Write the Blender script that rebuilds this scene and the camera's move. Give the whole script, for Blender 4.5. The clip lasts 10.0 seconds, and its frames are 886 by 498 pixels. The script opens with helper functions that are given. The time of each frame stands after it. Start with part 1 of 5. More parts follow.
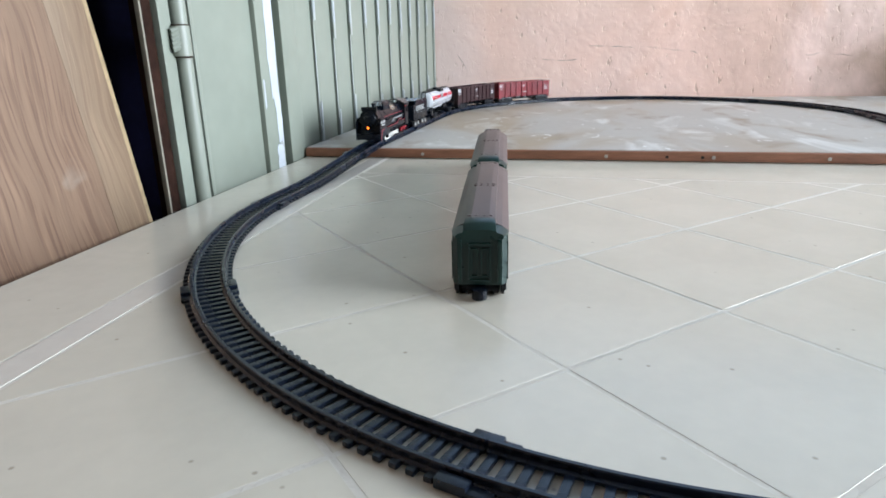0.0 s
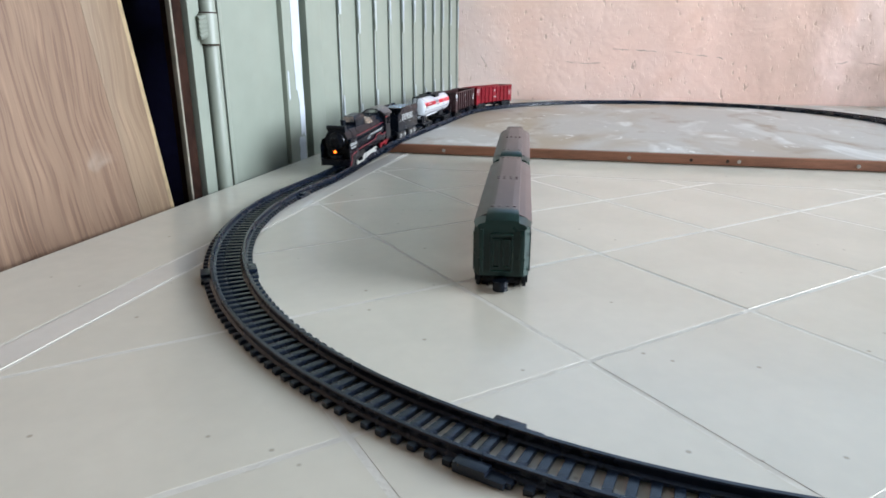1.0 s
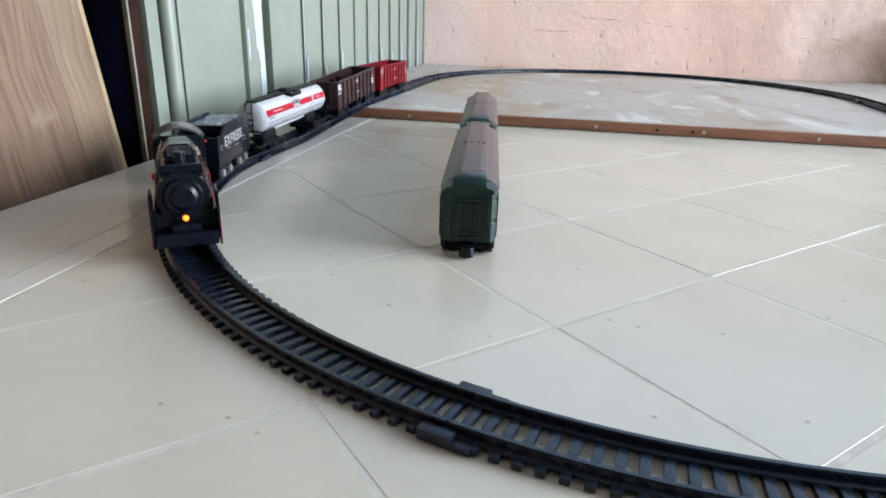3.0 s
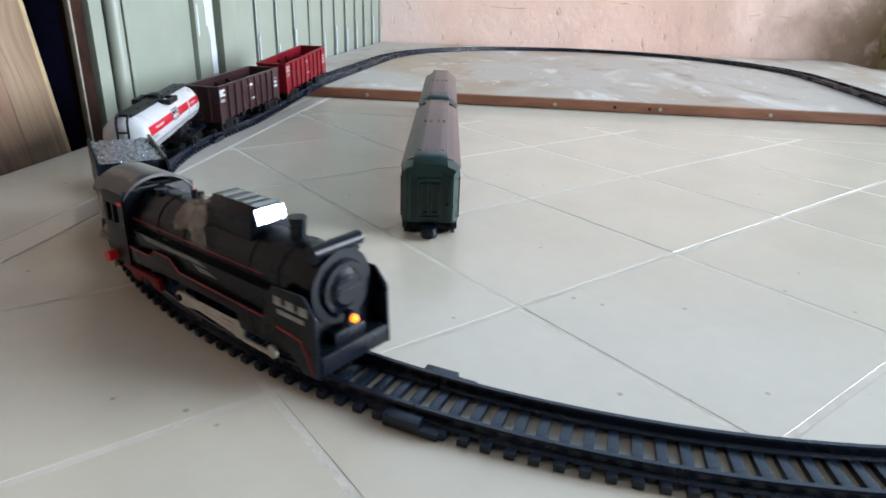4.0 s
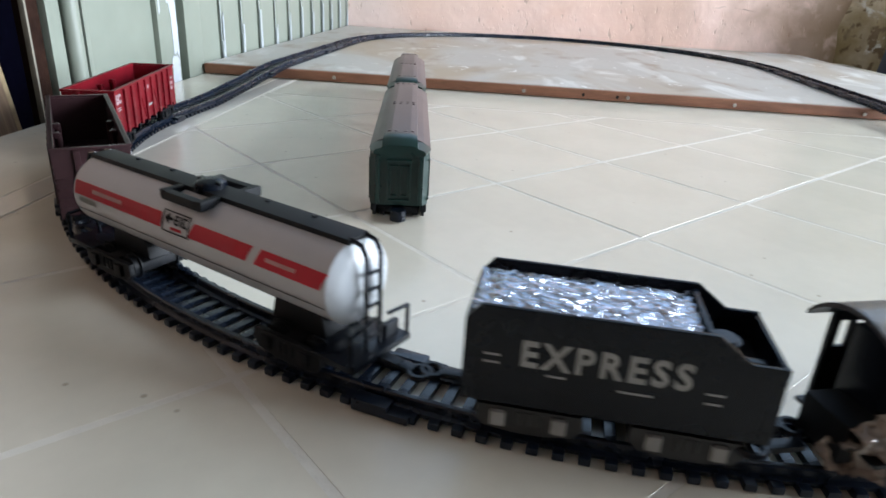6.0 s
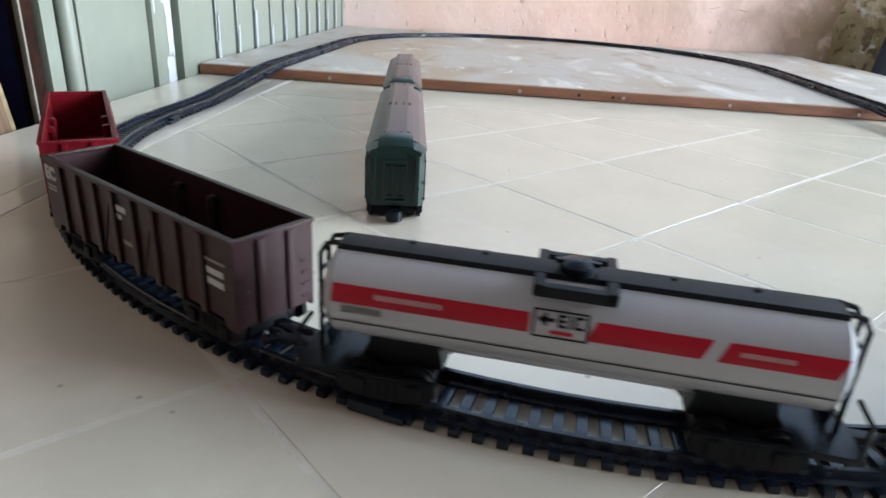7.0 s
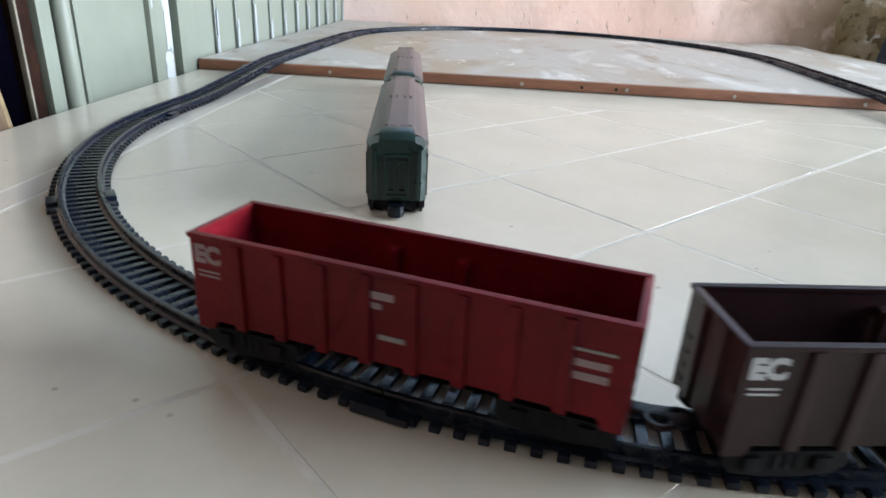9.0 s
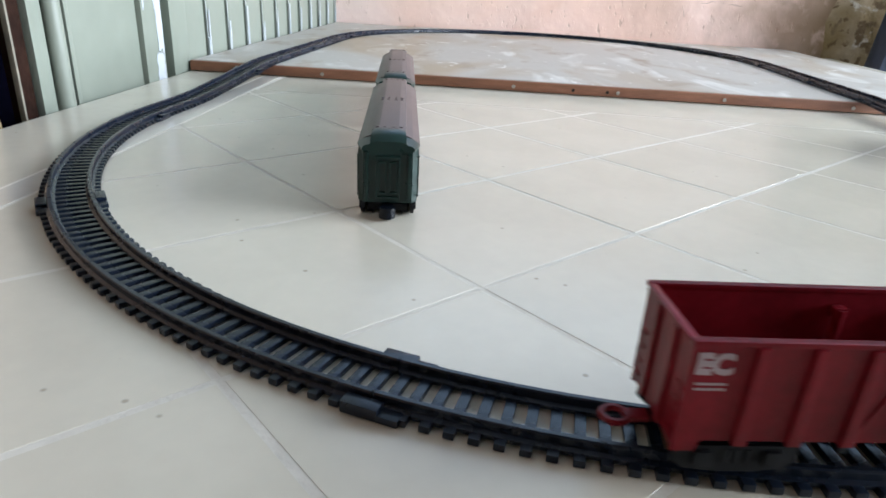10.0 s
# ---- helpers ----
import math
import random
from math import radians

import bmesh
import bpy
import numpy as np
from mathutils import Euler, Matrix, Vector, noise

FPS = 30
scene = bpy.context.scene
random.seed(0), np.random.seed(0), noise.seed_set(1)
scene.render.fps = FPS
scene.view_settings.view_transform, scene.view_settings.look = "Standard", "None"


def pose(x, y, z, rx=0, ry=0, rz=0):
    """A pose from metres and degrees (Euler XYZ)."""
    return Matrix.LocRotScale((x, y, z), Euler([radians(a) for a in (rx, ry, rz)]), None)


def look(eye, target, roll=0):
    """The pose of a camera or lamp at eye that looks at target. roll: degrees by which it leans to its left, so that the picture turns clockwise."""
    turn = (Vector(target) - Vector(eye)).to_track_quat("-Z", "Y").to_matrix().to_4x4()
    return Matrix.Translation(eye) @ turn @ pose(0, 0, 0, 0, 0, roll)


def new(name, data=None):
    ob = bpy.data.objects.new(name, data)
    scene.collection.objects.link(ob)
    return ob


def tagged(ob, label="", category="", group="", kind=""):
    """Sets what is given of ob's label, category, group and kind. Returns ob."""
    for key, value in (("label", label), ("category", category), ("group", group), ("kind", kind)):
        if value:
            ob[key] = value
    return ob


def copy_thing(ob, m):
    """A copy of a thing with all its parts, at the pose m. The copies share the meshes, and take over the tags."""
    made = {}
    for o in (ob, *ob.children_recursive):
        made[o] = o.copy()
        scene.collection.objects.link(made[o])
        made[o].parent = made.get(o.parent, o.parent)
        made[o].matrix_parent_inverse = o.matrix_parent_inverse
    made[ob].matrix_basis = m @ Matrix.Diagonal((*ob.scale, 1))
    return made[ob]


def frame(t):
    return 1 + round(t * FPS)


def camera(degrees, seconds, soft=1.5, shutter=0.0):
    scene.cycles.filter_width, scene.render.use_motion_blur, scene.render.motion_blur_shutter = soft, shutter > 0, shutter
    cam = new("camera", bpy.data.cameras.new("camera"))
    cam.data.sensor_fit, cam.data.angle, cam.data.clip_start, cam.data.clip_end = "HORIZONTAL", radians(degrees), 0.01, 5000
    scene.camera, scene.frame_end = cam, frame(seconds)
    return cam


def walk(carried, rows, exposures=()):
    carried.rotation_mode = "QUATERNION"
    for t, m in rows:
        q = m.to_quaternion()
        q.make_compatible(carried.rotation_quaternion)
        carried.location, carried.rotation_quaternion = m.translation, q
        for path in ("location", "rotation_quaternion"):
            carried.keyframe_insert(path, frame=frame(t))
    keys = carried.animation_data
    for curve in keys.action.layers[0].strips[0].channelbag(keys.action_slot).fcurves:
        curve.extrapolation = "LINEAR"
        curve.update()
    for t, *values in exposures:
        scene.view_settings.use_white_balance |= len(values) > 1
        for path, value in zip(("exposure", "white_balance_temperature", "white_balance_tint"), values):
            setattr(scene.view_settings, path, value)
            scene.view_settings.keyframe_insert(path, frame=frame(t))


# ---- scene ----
cam = camera(69.41, 10.0, soft=1.7, shutter=0.35)

PATH = [
    (0, (0.007, -0.278, 0.15), (-0.43, 1.574, -0.466), -1.4),
    (0.5, (0.004, -0.279, 0.144), (-0.448, 1.573, -0.461), -0.0),
    (1, (0.003, -0.278, 0.141), (-0.481, 1.566, -0.465), -0.0),
    (1.5, (0.002, -0.278, 0.141), (-0.475, 1.57, -0.455), 0.2),
    (2, (0.002, -0.277, 0.139), (-0.468, 1.57, -0.467), 0.4),
    (3.5, (0.0, -0.268, 0.135), (-0.3, 1.569, -0.597), 2.0),
    (4, (-0.001, -0.266, 0.134), (-0.243, 1.573, -0.614), 1.9),
    (4.5, (-0.003, -0.264, 0.13), (-0.188, 1.576, -0.633), 2.7),
    (5, (-0.002, -0.263, 0.13), (-0.158, 1.577, -0.64), 3.1),
    (5.5, (-0.003, -0.262, 0.129), (-0.147, 1.576, -0.647), 3.3),
    (7, (-0.003, -0.262, 0.129), (-0.126, 1.578, -0.645), 3.5),
    (7.5, (-0.003, -0.262, 0.129), (-0.125, 1.579, -0.643), 3.4),
    (8, (-0.003, -0.262, 0.129), (-0.128, 1.578, -0.643), 3.2),
    (8.5, (-0.004, -0.257, 0.128), (-0.133, 1.577, -0.66), 3.1),
    (9, (-0.004, -0.256, 0.127), (-0.132, 1.577, -0.663), 3.0),
    (9.5, (-0.003, -0.256, 0.127), (-0.116, 1.579, -0.66), 3.2),
    (10, (-0.003, -0.257, 0.127), (-0.109, 1.581, -0.655), 3.3),
]
walk(cam, [(t, look(e, g, r)) for t, e, g, r in PATH],
     exposures=[(0, 0.08), (3.5, 0.12), (5, 0.15), (7, 0.23), (10, 0.25)])

# ---- daylight: shaded patio, open to the right and over the low back wall ----
world = bpy.data.worlds.new("sky")
scene.world = world
world.use_nodes = True
wn = world.node_tree
sky = wn.nodes.new("ShaderNodeTexSky")
sky.sky_type = "NISHITA"
sky.sun_disc = False
sky.sun_elevation, sky.sun_rotation = radians(48), radians(140)
wn.links.new(sky.outputs[0], wn.nodes["Background"].inputs[0])
wn.nodes["Background"].inputs[1].default_value = 0.15
sun = new("sun", bpy.data.lights.new("sun", "SUN"))
sun.data.energy, sun.data.angle, sun.data.color = 3.0, radians(0.5), (1, 0.95, 0.88)
sun.matrix_world = look((3, -3, 4), (0, 0.5, 0))


def opening_light(name, w, h, power, color, m):
    lamp = new(name, bpy.data.lights.new(name, "AREA"))
    lamp.data.shape, lamp.data.size, lamp.data.size_y = "RECTANGLE", w, h
    lamp.data.energy, lamp.data.color = power, color
    lamp.matrix_world = m
    return lamp


opening_light("sky_light_side", 3.0, 1.8, 432, (0.80, 0.885, 0.985), look((3.6, 0.55, 0.85), (0, 0.55, 0.1)))
opening_light("sky_light_back", 2.2, 0.85, 8, (0.55, 0.76, 1.0), look((0.65, 1.50, 1.14), (0.15, 0.1, 0.0)))


# ---- materials ----
def material(name, color, rough=0.5, metal=0.0, vary=0.15, scale=8.0, fine=120.0, bump=0.0, bump_scale=200.0,
             coat=0.0, emit=0.0, stretch=(1, 1, 1), tint=None, random_vary=0.0, rough_vary=0.1, spec=0.5):
    """Two scales of variation in tone, uneven gloss and fine relief, in object metres."""
    m = bpy.data.materials.new(name)
    m.use_nodes = True
    n, l = m.node_tree.nodes, m.node_tree.links
    b = n["Principled BSDF"]
    tc = n.new("ShaderNodeTexCoord")
    mp = n.new("ShaderNodeMapping")
    mp.inputs["Scale"].default_value = stretch
    l.new(tc.outputs["Object"], mp.inputs["Vector"])
    big = n.new("ShaderNodeTexNoise")
    big.inputs["Scale"].default_value, big.inputs["Detail"].default_value = scale, 5
    small = n.new("ShaderNodeTexNoise")
    small.inputs["Scale"].default_value, small.inputs["Detail"].default_value = fine, 3
    l.new(mp.outputs[0], big.inputs["Vector"])
    l.new(mp.outputs[0], small.inputs["Vector"])
    add = n.new("ShaderNodeMath")
    add.operation = "ADD"
    l.new(big.outputs["Fac"], add.inputs[0])
    half = n.new("ShaderNodeMath")
    half.operation = "MULTIPLY"
    half.inputs[1].default_value = 0.5
    l.new(small.outputs["Fac"], half.inputs[0])
    l.new(half.outputs[0], add.inputs[1])
    ramp = n.new("ShaderNodeValToRGB")
    e = ramp.color_ramp.elements
    e[0].position, e[1].position = 0.5, 1.0
    dark = tint or tuple(c * (1 - vary) for c in color)
    light = tuple(min(1, c * (1 + vary)) for c in color)
    e[0].color, e[1].color = (*dark, 1), (*light, 1)
    l.new(add.outputs[0], ramp.inputs[0])
    out = ramp.outputs[0]
    if random_vary:
        info = n.new("ShaderNodeObjectInfo")
        hsv = n.new("ShaderNodeHueSaturation")
        mr = n.new("ShaderNodeMapRange")
        mr.inputs["To Min"].default_value, mr.inputs["To Max"].default_value = 1 - random_vary, 1 + random_vary
        l.new(info.outputs["Random"], mr.inputs[0])
        l.new(mr.outputs[0], hsv.inputs["Value"])
        l.new(out, hsv.inputs["Color"])
        out = hsv.outputs[0]
    l.new(out, b.inputs["Base Color"])
    rr = n.new("ShaderNodeMapRange")
    rr.inputs["To Min"].default_value = max(0.02, rough - rough_vary)
    rr.inputs["To Max"].default_value = min(1, rough + rough_vary)
    l.new(big.outputs["Fac"], rr.inputs[0])
    l.new(rr.outputs[0], b.inputs["Roughness"])
    b.inputs["Metallic"].default_value = metal
    b.inputs["Coat Weight"].default_value = coat
    b.inputs["Specular IOR Level"].default_value = spec
    if bump:
        nz = n.new("ShaderNodeTexNoise")
        nz.inputs["Scale"].default_value, nz.inputs["Detail"].default_value = bump_scale, 4
        l.new(mp.outputs[0], nz.inputs["Vector"])
        bp = n.new("ShaderNodeBump")
        bp.inputs["Strength"].default_value, bp.inputs["Distance"].default_value = bump, 0.002
        l.new(nz.outputs["Fac"], bp.inputs["Height"])
        l.new(bp.outputs[0], b.inputs["Normal"])
    if emit:
        b.inputs["Emission Color"].default_value = (*color, 1)
        b.inputs["Emission Strength"].default_value = emit
    return m


def glazed(name):
    """Cream ceramic glaze with a faint mottle and a scatter of small brown specks."""
    m = material(name, (0.61, 0.574, 0.482), 0.24, vary=0.05, scale=14, fine=90, random_vary=0.02, rough_vary=0.07)
    n, l = m.node_tree.nodes, m.node_tree.links
    b = n["Principled BSDF"]
    src = b.inputs["Base Color"].links[0].from_socket
    geo = n.new("ShaderNodeNewGeometry")
    vor = n.new("ShaderNodeTexVoronoi")
    vor.inputs["Scale"].default_value = 75
    l.new(geo.outputs["Position"], vor.inputs["Vector"])
    r = n.new("ShaderNodeValToRGB")
    r.color_ramp.elements[0].position, r.color_ramp.elements[1].position = 0.05, 0.11
    r.color_ramp.elements[0].color, r.color_ramp.elements[1].color = (1, 1, 1, 1), (0, 0, 0, 1)
    l.new(vor.outputs["Distance"], r.inputs[0])
    # only some cells carry a speck
    pick = n.new("ShaderNodeSeparateColor")
    l.new(vor.outputs["Color"], pick.inputs[0])
    gate = n.new("ShaderNodeMath")
    gate.operation = "GREATER_THAN"
    gate.inputs[1].default_value = 0.72
    l.new(pick.outputs[0], gate.inputs[0])
    mul = n.new("ShaderNodeMath")
    mul.operation = "MULTIPLY"
    l.new(gate.outputs[0], mul.inputs[0])
    l.new(r.outputs[0], mul.inputs[1])
    dim = n.new("ShaderNodeMath")
    dim.operation = "MULTIPLY"
    dim.inputs[1].default_value = 0.55
    l.new(mul.outputs[0], dim.inputs[0])
    mix = n.new("ShaderNodeMix")
    mix.data_type = "RGBA"
    l.new(dim.outputs[0], mix.inputs["Factor"])
    l.new(src, mix.inputs["A"])
    mix.inputs["B"].default_value = (0.22, 0.17, 0.11, 1)
    l.new(mix.outputs["Result"], b.inputs["Base Color"])
    return m


def layered(name, base, over, rough=0.7, scale=3.0, lo=0.48, hi=0.56, bump=0.3, bump_scale=30, detail=8, stretch=(1, 1, 1),
            vary=0.06, fine=60, distort=0.0, distance=0.006):
    """A coat of one colour with patches of another showing through, over a rough relief."""
    m = material(name, base, rough, vary=vary, scale=5, fine=fine, stretch=stretch)
    n, l = m.node_tree.nodes, m.node_tree.links
    b = n["Principled BSDF"]
    src = b.inputs["Base Color"].links[0].from_socket
    mp = [x for x in n if x.type == "MAPPING"][0]
    nz = n.new("ShaderNodeTexNoise")
    nz.inputs["Scale"].default_value, nz.inputs["Detail"].default_value = scale, detail
    nz.inputs["Distortion"].default_value = distort
    l.new(mp.outputs[0], nz.inputs["Vector"])
    r = n.new("ShaderNodeValToRGB")
    r.color_ramp.elements[0].position, r.color_ramp.elements[1].position = lo, hi
    l.new(nz.outputs["Fac"], r.inputs[0])
    mix = n.new("ShaderNodeMix")
    mix.data_type = "RGBA"
    l.new(r.outputs[0], mix.inputs["Factor"])
    l.new(src, mix.inputs["A"])
    mix.inputs["B"].default_value = (*over, 1)
    l.new(mix.outputs["Result"], b.inputs["Base Color"])
    h = n.new("ShaderNodeTexNoise")
    h.inputs["Scale"].default_value, h.inputs["Detail"].default_value = bump_scale, 6
    l.new(mp.outputs[0], h.inputs["Vector"])
    bp = n.new("ShaderNodeBump")
    bp.inputs["Strength"].default_value, bp.inputs["Distance"].default_value = bump, distance
    l.new(h.outputs["Fac"], bp.inputs["Height"])
    l.new(bp.outputs[0], b.inputs["Normal"])
    return m


def mixed(m, factor, color):
    """Lays a colour over a material's base colour where factor is 1."""
    n, l = m.node_tree.nodes, m.node_tree.links
    b = n["Principled BSDF"]
    src = b.inputs["Base Color"].links[0].from_socket
    mix = n.new("ShaderNodeMix")
    mix.data_type = "RGBA"
    l.new(factor, mix.inputs["Factor"])
    l.new(src, mix.inputs["A"])
    mix.inputs["B"].default_value = (*color, 1)
    l.new(mix.outputs["Result"], b.inputs["Base Color"])


def mask(m, scale, lo, hi, detail=6, distort=0.0, offset=(0, 0, 0), stretch=(1, 1, 1)):
    """Patches: 0 to 1 between two levels of a noise."""
    n, l = m.node_tree.nodes, m.node_tree.links
    geo = n.new("ShaderNodeNewGeometry")
    mp = n.new("ShaderNodeMapping")
    mp.inputs["Location"].default_value, mp.inputs["Scale"].default_value = offset, stretch
    l.new(geo.outputs["Position"], mp.inputs["Vector"])
    nz = n.new("ShaderNodeTexNoise")
    nz.inputs["Scale"].default_value, nz.inputs["Detail"].default_value, nz.inputs["Distortion"].default_value = scale, detail, distort
    l.new(mp.outputs[0], nz.inputs["Vector"])
    r = n.new("ShaderNodeMapRange")
    r.inputs["From Min"].default_value, r.inputs["From Max"].default_value = lo, hi
    l.new(nz.outputs["Fac"], r.inputs[0])
    return r.outputs[0]


def plaster(name):
    """Thin pink paint on trowelled plaster: pale worn areas, dirt, small pits and trowel marks."""
    m = material(name, (0.93, 0.64, 0.54), 0.85, vary=0.05, scale=4, fine=30)
    n, l = m.node_tree.nodes, m.node_tree.links
    b = n["Principled BSDF"]
    mixed(m, mask(m, 2.2, 0.46, 0.66, 4, 0.4), (0.87, 0.65, 0.58))
    mixed(m, mask(m, 5.0, 0.58, 0.75, 8, 0.8, (3, 1, 7)), (0.76, 0.47, 0.36))
    # grime that grows towards the bare patch, spread left to dim the overlit end
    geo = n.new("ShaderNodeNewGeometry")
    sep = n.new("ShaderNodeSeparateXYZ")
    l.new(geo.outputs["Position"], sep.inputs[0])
    # left end lightened in the colour, where the side lamp falls off
    left_lift = n.new("ShaderNodeMapRange")
    left_lift.inputs["From Min"].default_value, left_lift.inputs["From Max"].default_value = 0.15, -0.40
    left_lift.inputs["To Max"].default_value = 0.45
    l.new(sep.outputs[0], left_lift.inputs[0])
    kw = n.new("ShaderNodeMath")
    kw.operation = "MULTIPLY"
    l.new(left_lift.outputs[0], kw.inputs[0])
    l.new(mask(m, 4, 0.30, 0.60, 6, 0.6, (6, 1, 3)), kw.inputs[1])
    mixed(m, kw.outputs[0], (0.88, 0.74, 0.70))
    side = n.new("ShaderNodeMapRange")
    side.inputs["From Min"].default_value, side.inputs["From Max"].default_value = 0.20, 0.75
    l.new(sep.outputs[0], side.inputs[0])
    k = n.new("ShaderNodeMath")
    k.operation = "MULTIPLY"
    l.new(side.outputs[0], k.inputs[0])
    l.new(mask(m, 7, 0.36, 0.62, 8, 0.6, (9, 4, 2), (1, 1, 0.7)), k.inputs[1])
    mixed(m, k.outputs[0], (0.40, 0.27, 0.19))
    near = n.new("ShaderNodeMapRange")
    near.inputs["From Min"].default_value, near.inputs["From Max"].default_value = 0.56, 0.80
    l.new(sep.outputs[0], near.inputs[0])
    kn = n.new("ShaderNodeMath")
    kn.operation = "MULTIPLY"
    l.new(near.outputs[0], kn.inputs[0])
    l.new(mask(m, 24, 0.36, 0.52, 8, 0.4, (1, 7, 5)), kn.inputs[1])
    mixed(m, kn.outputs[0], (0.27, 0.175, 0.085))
    pits = mask(m, 105, 0.65, 0.72, 3, 0.0, (5, 2, 1), (1, 1, 0.45))
    dim = n.new("ShaderNodeMath")
    dim.operation = "MULTIPLY"
    dim.inputs[1].default_value = 0.5
    l.new(pits, dim.inputs[0])
    mixed(m, dim.outputs[0], (0.42, 0.25, 0.17))
    soft = mask(m, 9, 0.3, 0.7, 3, 0.5, (2, 8, 4))
    fine = mask(m, 45, 0.3, 0.7, 5, 0.3, (1, 6, 3))
    ridge = mask(m, 120, 0.60, 0.70, 3, 0.9, (4, 4, 8), (1, 1, 0.5))
    total = None
    for src, w in ((soft, 1.0), (fine, 0.22), (pits, -0.5), (ridge, 0.16)):
        w1 = n.new("ShaderNodeMath")
        w1.operation = "MULTIPLY"
        w1.inputs[1].default_value = w
        l.new(src, w1.inputs[0])
        if total is None:
            total = w1.outputs[0]
        else:
            ad = n.new("ShaderNodeMath")
            l.new(total, ad.inputs[0])
            l.new(w1.outputs[0], ad.inputs[1])
            total = ad.outputs[0]
    bp = n.new("ShaderNodeBump")
    bp.inputs["Strength"].default_value, bp.inputs["Distance"].default_value = 0.38, 0.004
    l.new(total, bp.inputs["Height"])
    l.new(bp.outputs[0], b.inputs["Normal"])
    return m


def grained(name, light, dark):
    """Rotary-cut veneer: fine wavering grain, broad flame figure, pale streaks and scuffs."""
    m = material(name, light, 0.5, vary=0.12, scale=5, fine=40, stretch=(1, 5, 0.5), bump=0.06)
    n, l = m.node_tree.nodes, m.node_tree.links
    tc = n.new("ShaderNodeTexCoord")
    warp = n.new("ShaderNodeTexNoise")
    warp.inputs["Scale"].default_value, warp.inputs["Detail"].default_value = 2.6, 3
    l.new(tc.outputs["Object"], warp.inputs["Vector"])
    push = n.new("ShaderNodeVectorMath")
    push.operation = "MULTIPLY_ADD"
    push.inputs[1].default_value = (0, 0.16, 0.05)
    l.new(warp.outputs["Color"], push.inputs[0])
    l.new(tc.outputs["Object"], push.inputs[2])
    pale = tuple(min(1, c * 1.45) for c in light)
    layers = ((14, 0.20, 0.52, 0.66, 0.35, dark), (60, 0.07, 0.54, 0.66, 0.30, pale), (150, 0.05, 0.52, 0.62, 0.50, dark), (330, 0.035, 0.53, 0.63, 0.60, dark),
              (6, 0.40, 0.50, 0.72, 0.45, dark), (420, 0.03, 0.56, 0.66, 0.5, pale))
    for k, (scale, along, lo, hi, amount, color) in enumerate(layers):
        mp = n.new("ShaderNodeMapping")
        mp.inputs["Location"].default_value = (k * 3.1, k * 1.7, 0)
        mp.inputs["Scale"].default_value = (1, 1, along)
        mp.inputs["Rotation"].default_value = (radians(7) * along, 0, 0)
        l.new(push.outputs[0], mp.inputs["Vector"])
        t = n.new("ShaderNodeTexNoise")
        t.inputs["Scale"].default_value, t.inputs["Detail"].default_value, t.inputs["Distortion"].default_value = scale, 3, 0.4
        l.new(mp.outputs[0], t.inputs["Vector"])
        r = n.new("ShaderNodeMapRange")
        r.inputs["From Min"].default_value, r.inputs["From Max"].default_value = lo, hi
        r.inputs["To Max"].default_value = amount
        l.new(t.outputs["Fac"], r.inputs[0])
        mixed(m, r.outputs[0], color)
    mixed(m, mask(m, 16, 0.66, 0.80, 5, 0.6), (0.24, 0.19, 0.15))
    return m


def smeared(name):
    """Old whitewashed board: brown stains, grey scuffs, streaks of white paint."""
    m = material(name, (0.43, 0.41, 0.375), 0.5, vary=0.08, scale=10, fine=80, bump=0.08, bump_scale=60)
    mixed(m, mask(m, 6, 0.50, 0.66, 8, 0.8, (1, 2, 0), (1, 0.5, 1)), (0.36, 0.29, 0.21))
    mixed(m, mask(m, 15, 0.58, 0.72, 8, 0.5, (7, 2, 0), (1, 0.5, 1)), (0.27, 0.20, 0.14))
    mixed(m, mask(m, 14, 0.56, 0.68, 7, 0.7, (2, 9, 0), (1, 0.45, 1)), (0.62, 0.61, 0.58))
    mixed(m, mask(m, 40, 0.68, 0.72, 4, 1.5, (5, 5, 0), (0.7, 0.5, 1)), (0.72, 0.72, 0.70))
    return m


TILE = glazed("glazed_tile")
GROUT = material("grout", (0.60, 0.575, 0.51), 0.8, vary=0.1, scale=20, bump=0.3)
LISTEL = material("listel_tile", (0.62, 0.59, 0.53), 0.2, vary=0.05, scale=10, coat=0.2)
TABLE_EDGE = material("table_edge", (0.60, 0.57, 0.51), 0.45, vary=0.08)
WOOD_EDGE = material("board_edge_wood", (0.27, 0.115, 0.065), 0.6, vary=0.3, scale=14, fine=90, stretch=(1, 8, 8), bump=0.15)
BOARD_TOP = smeared("worn_board")
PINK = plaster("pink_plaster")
BARE = layered("bare_plaster", (0.46, 0.36, 0.25), (0.27, 0.19, 0.09), 0.9, 9, 0.42, 0.62, 0.9, 40, vary=0.3)
GREEN = material("green_paint", (0.202, 0.224, 0.186), 0.42, vary=0.09, scale=6, fine=40, rough_vary=0.12)
UNDERCOAT = material("white_undercoat", (0.40, 0.43, 0.47), 0.5, vary=0.08, scale=30)
GREEN_PEEL = layered("peeling_green_paint", (0.215, 0.238, 0.200), (0.34, 0.37, 0.37), 0.4, 26, 0.50, 0.53, 0.2, 30, stretch=(1, 1, 0.35))
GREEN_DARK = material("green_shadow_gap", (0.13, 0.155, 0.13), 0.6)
RUST = material("rusty_brown_metal", (0.020, 0.009, 0.006), 0.8, vary=0.6, scale=18, bump=0.3, spec=0.08)
PLY = grained("plywood", (0.172, 0.108, 0.070), (0.088, 0.045, 0.027))
PLY_BAND = grained("pale_plywood", (0.185, 0.126, 0.078), (0.125, 0.075, 0.045))
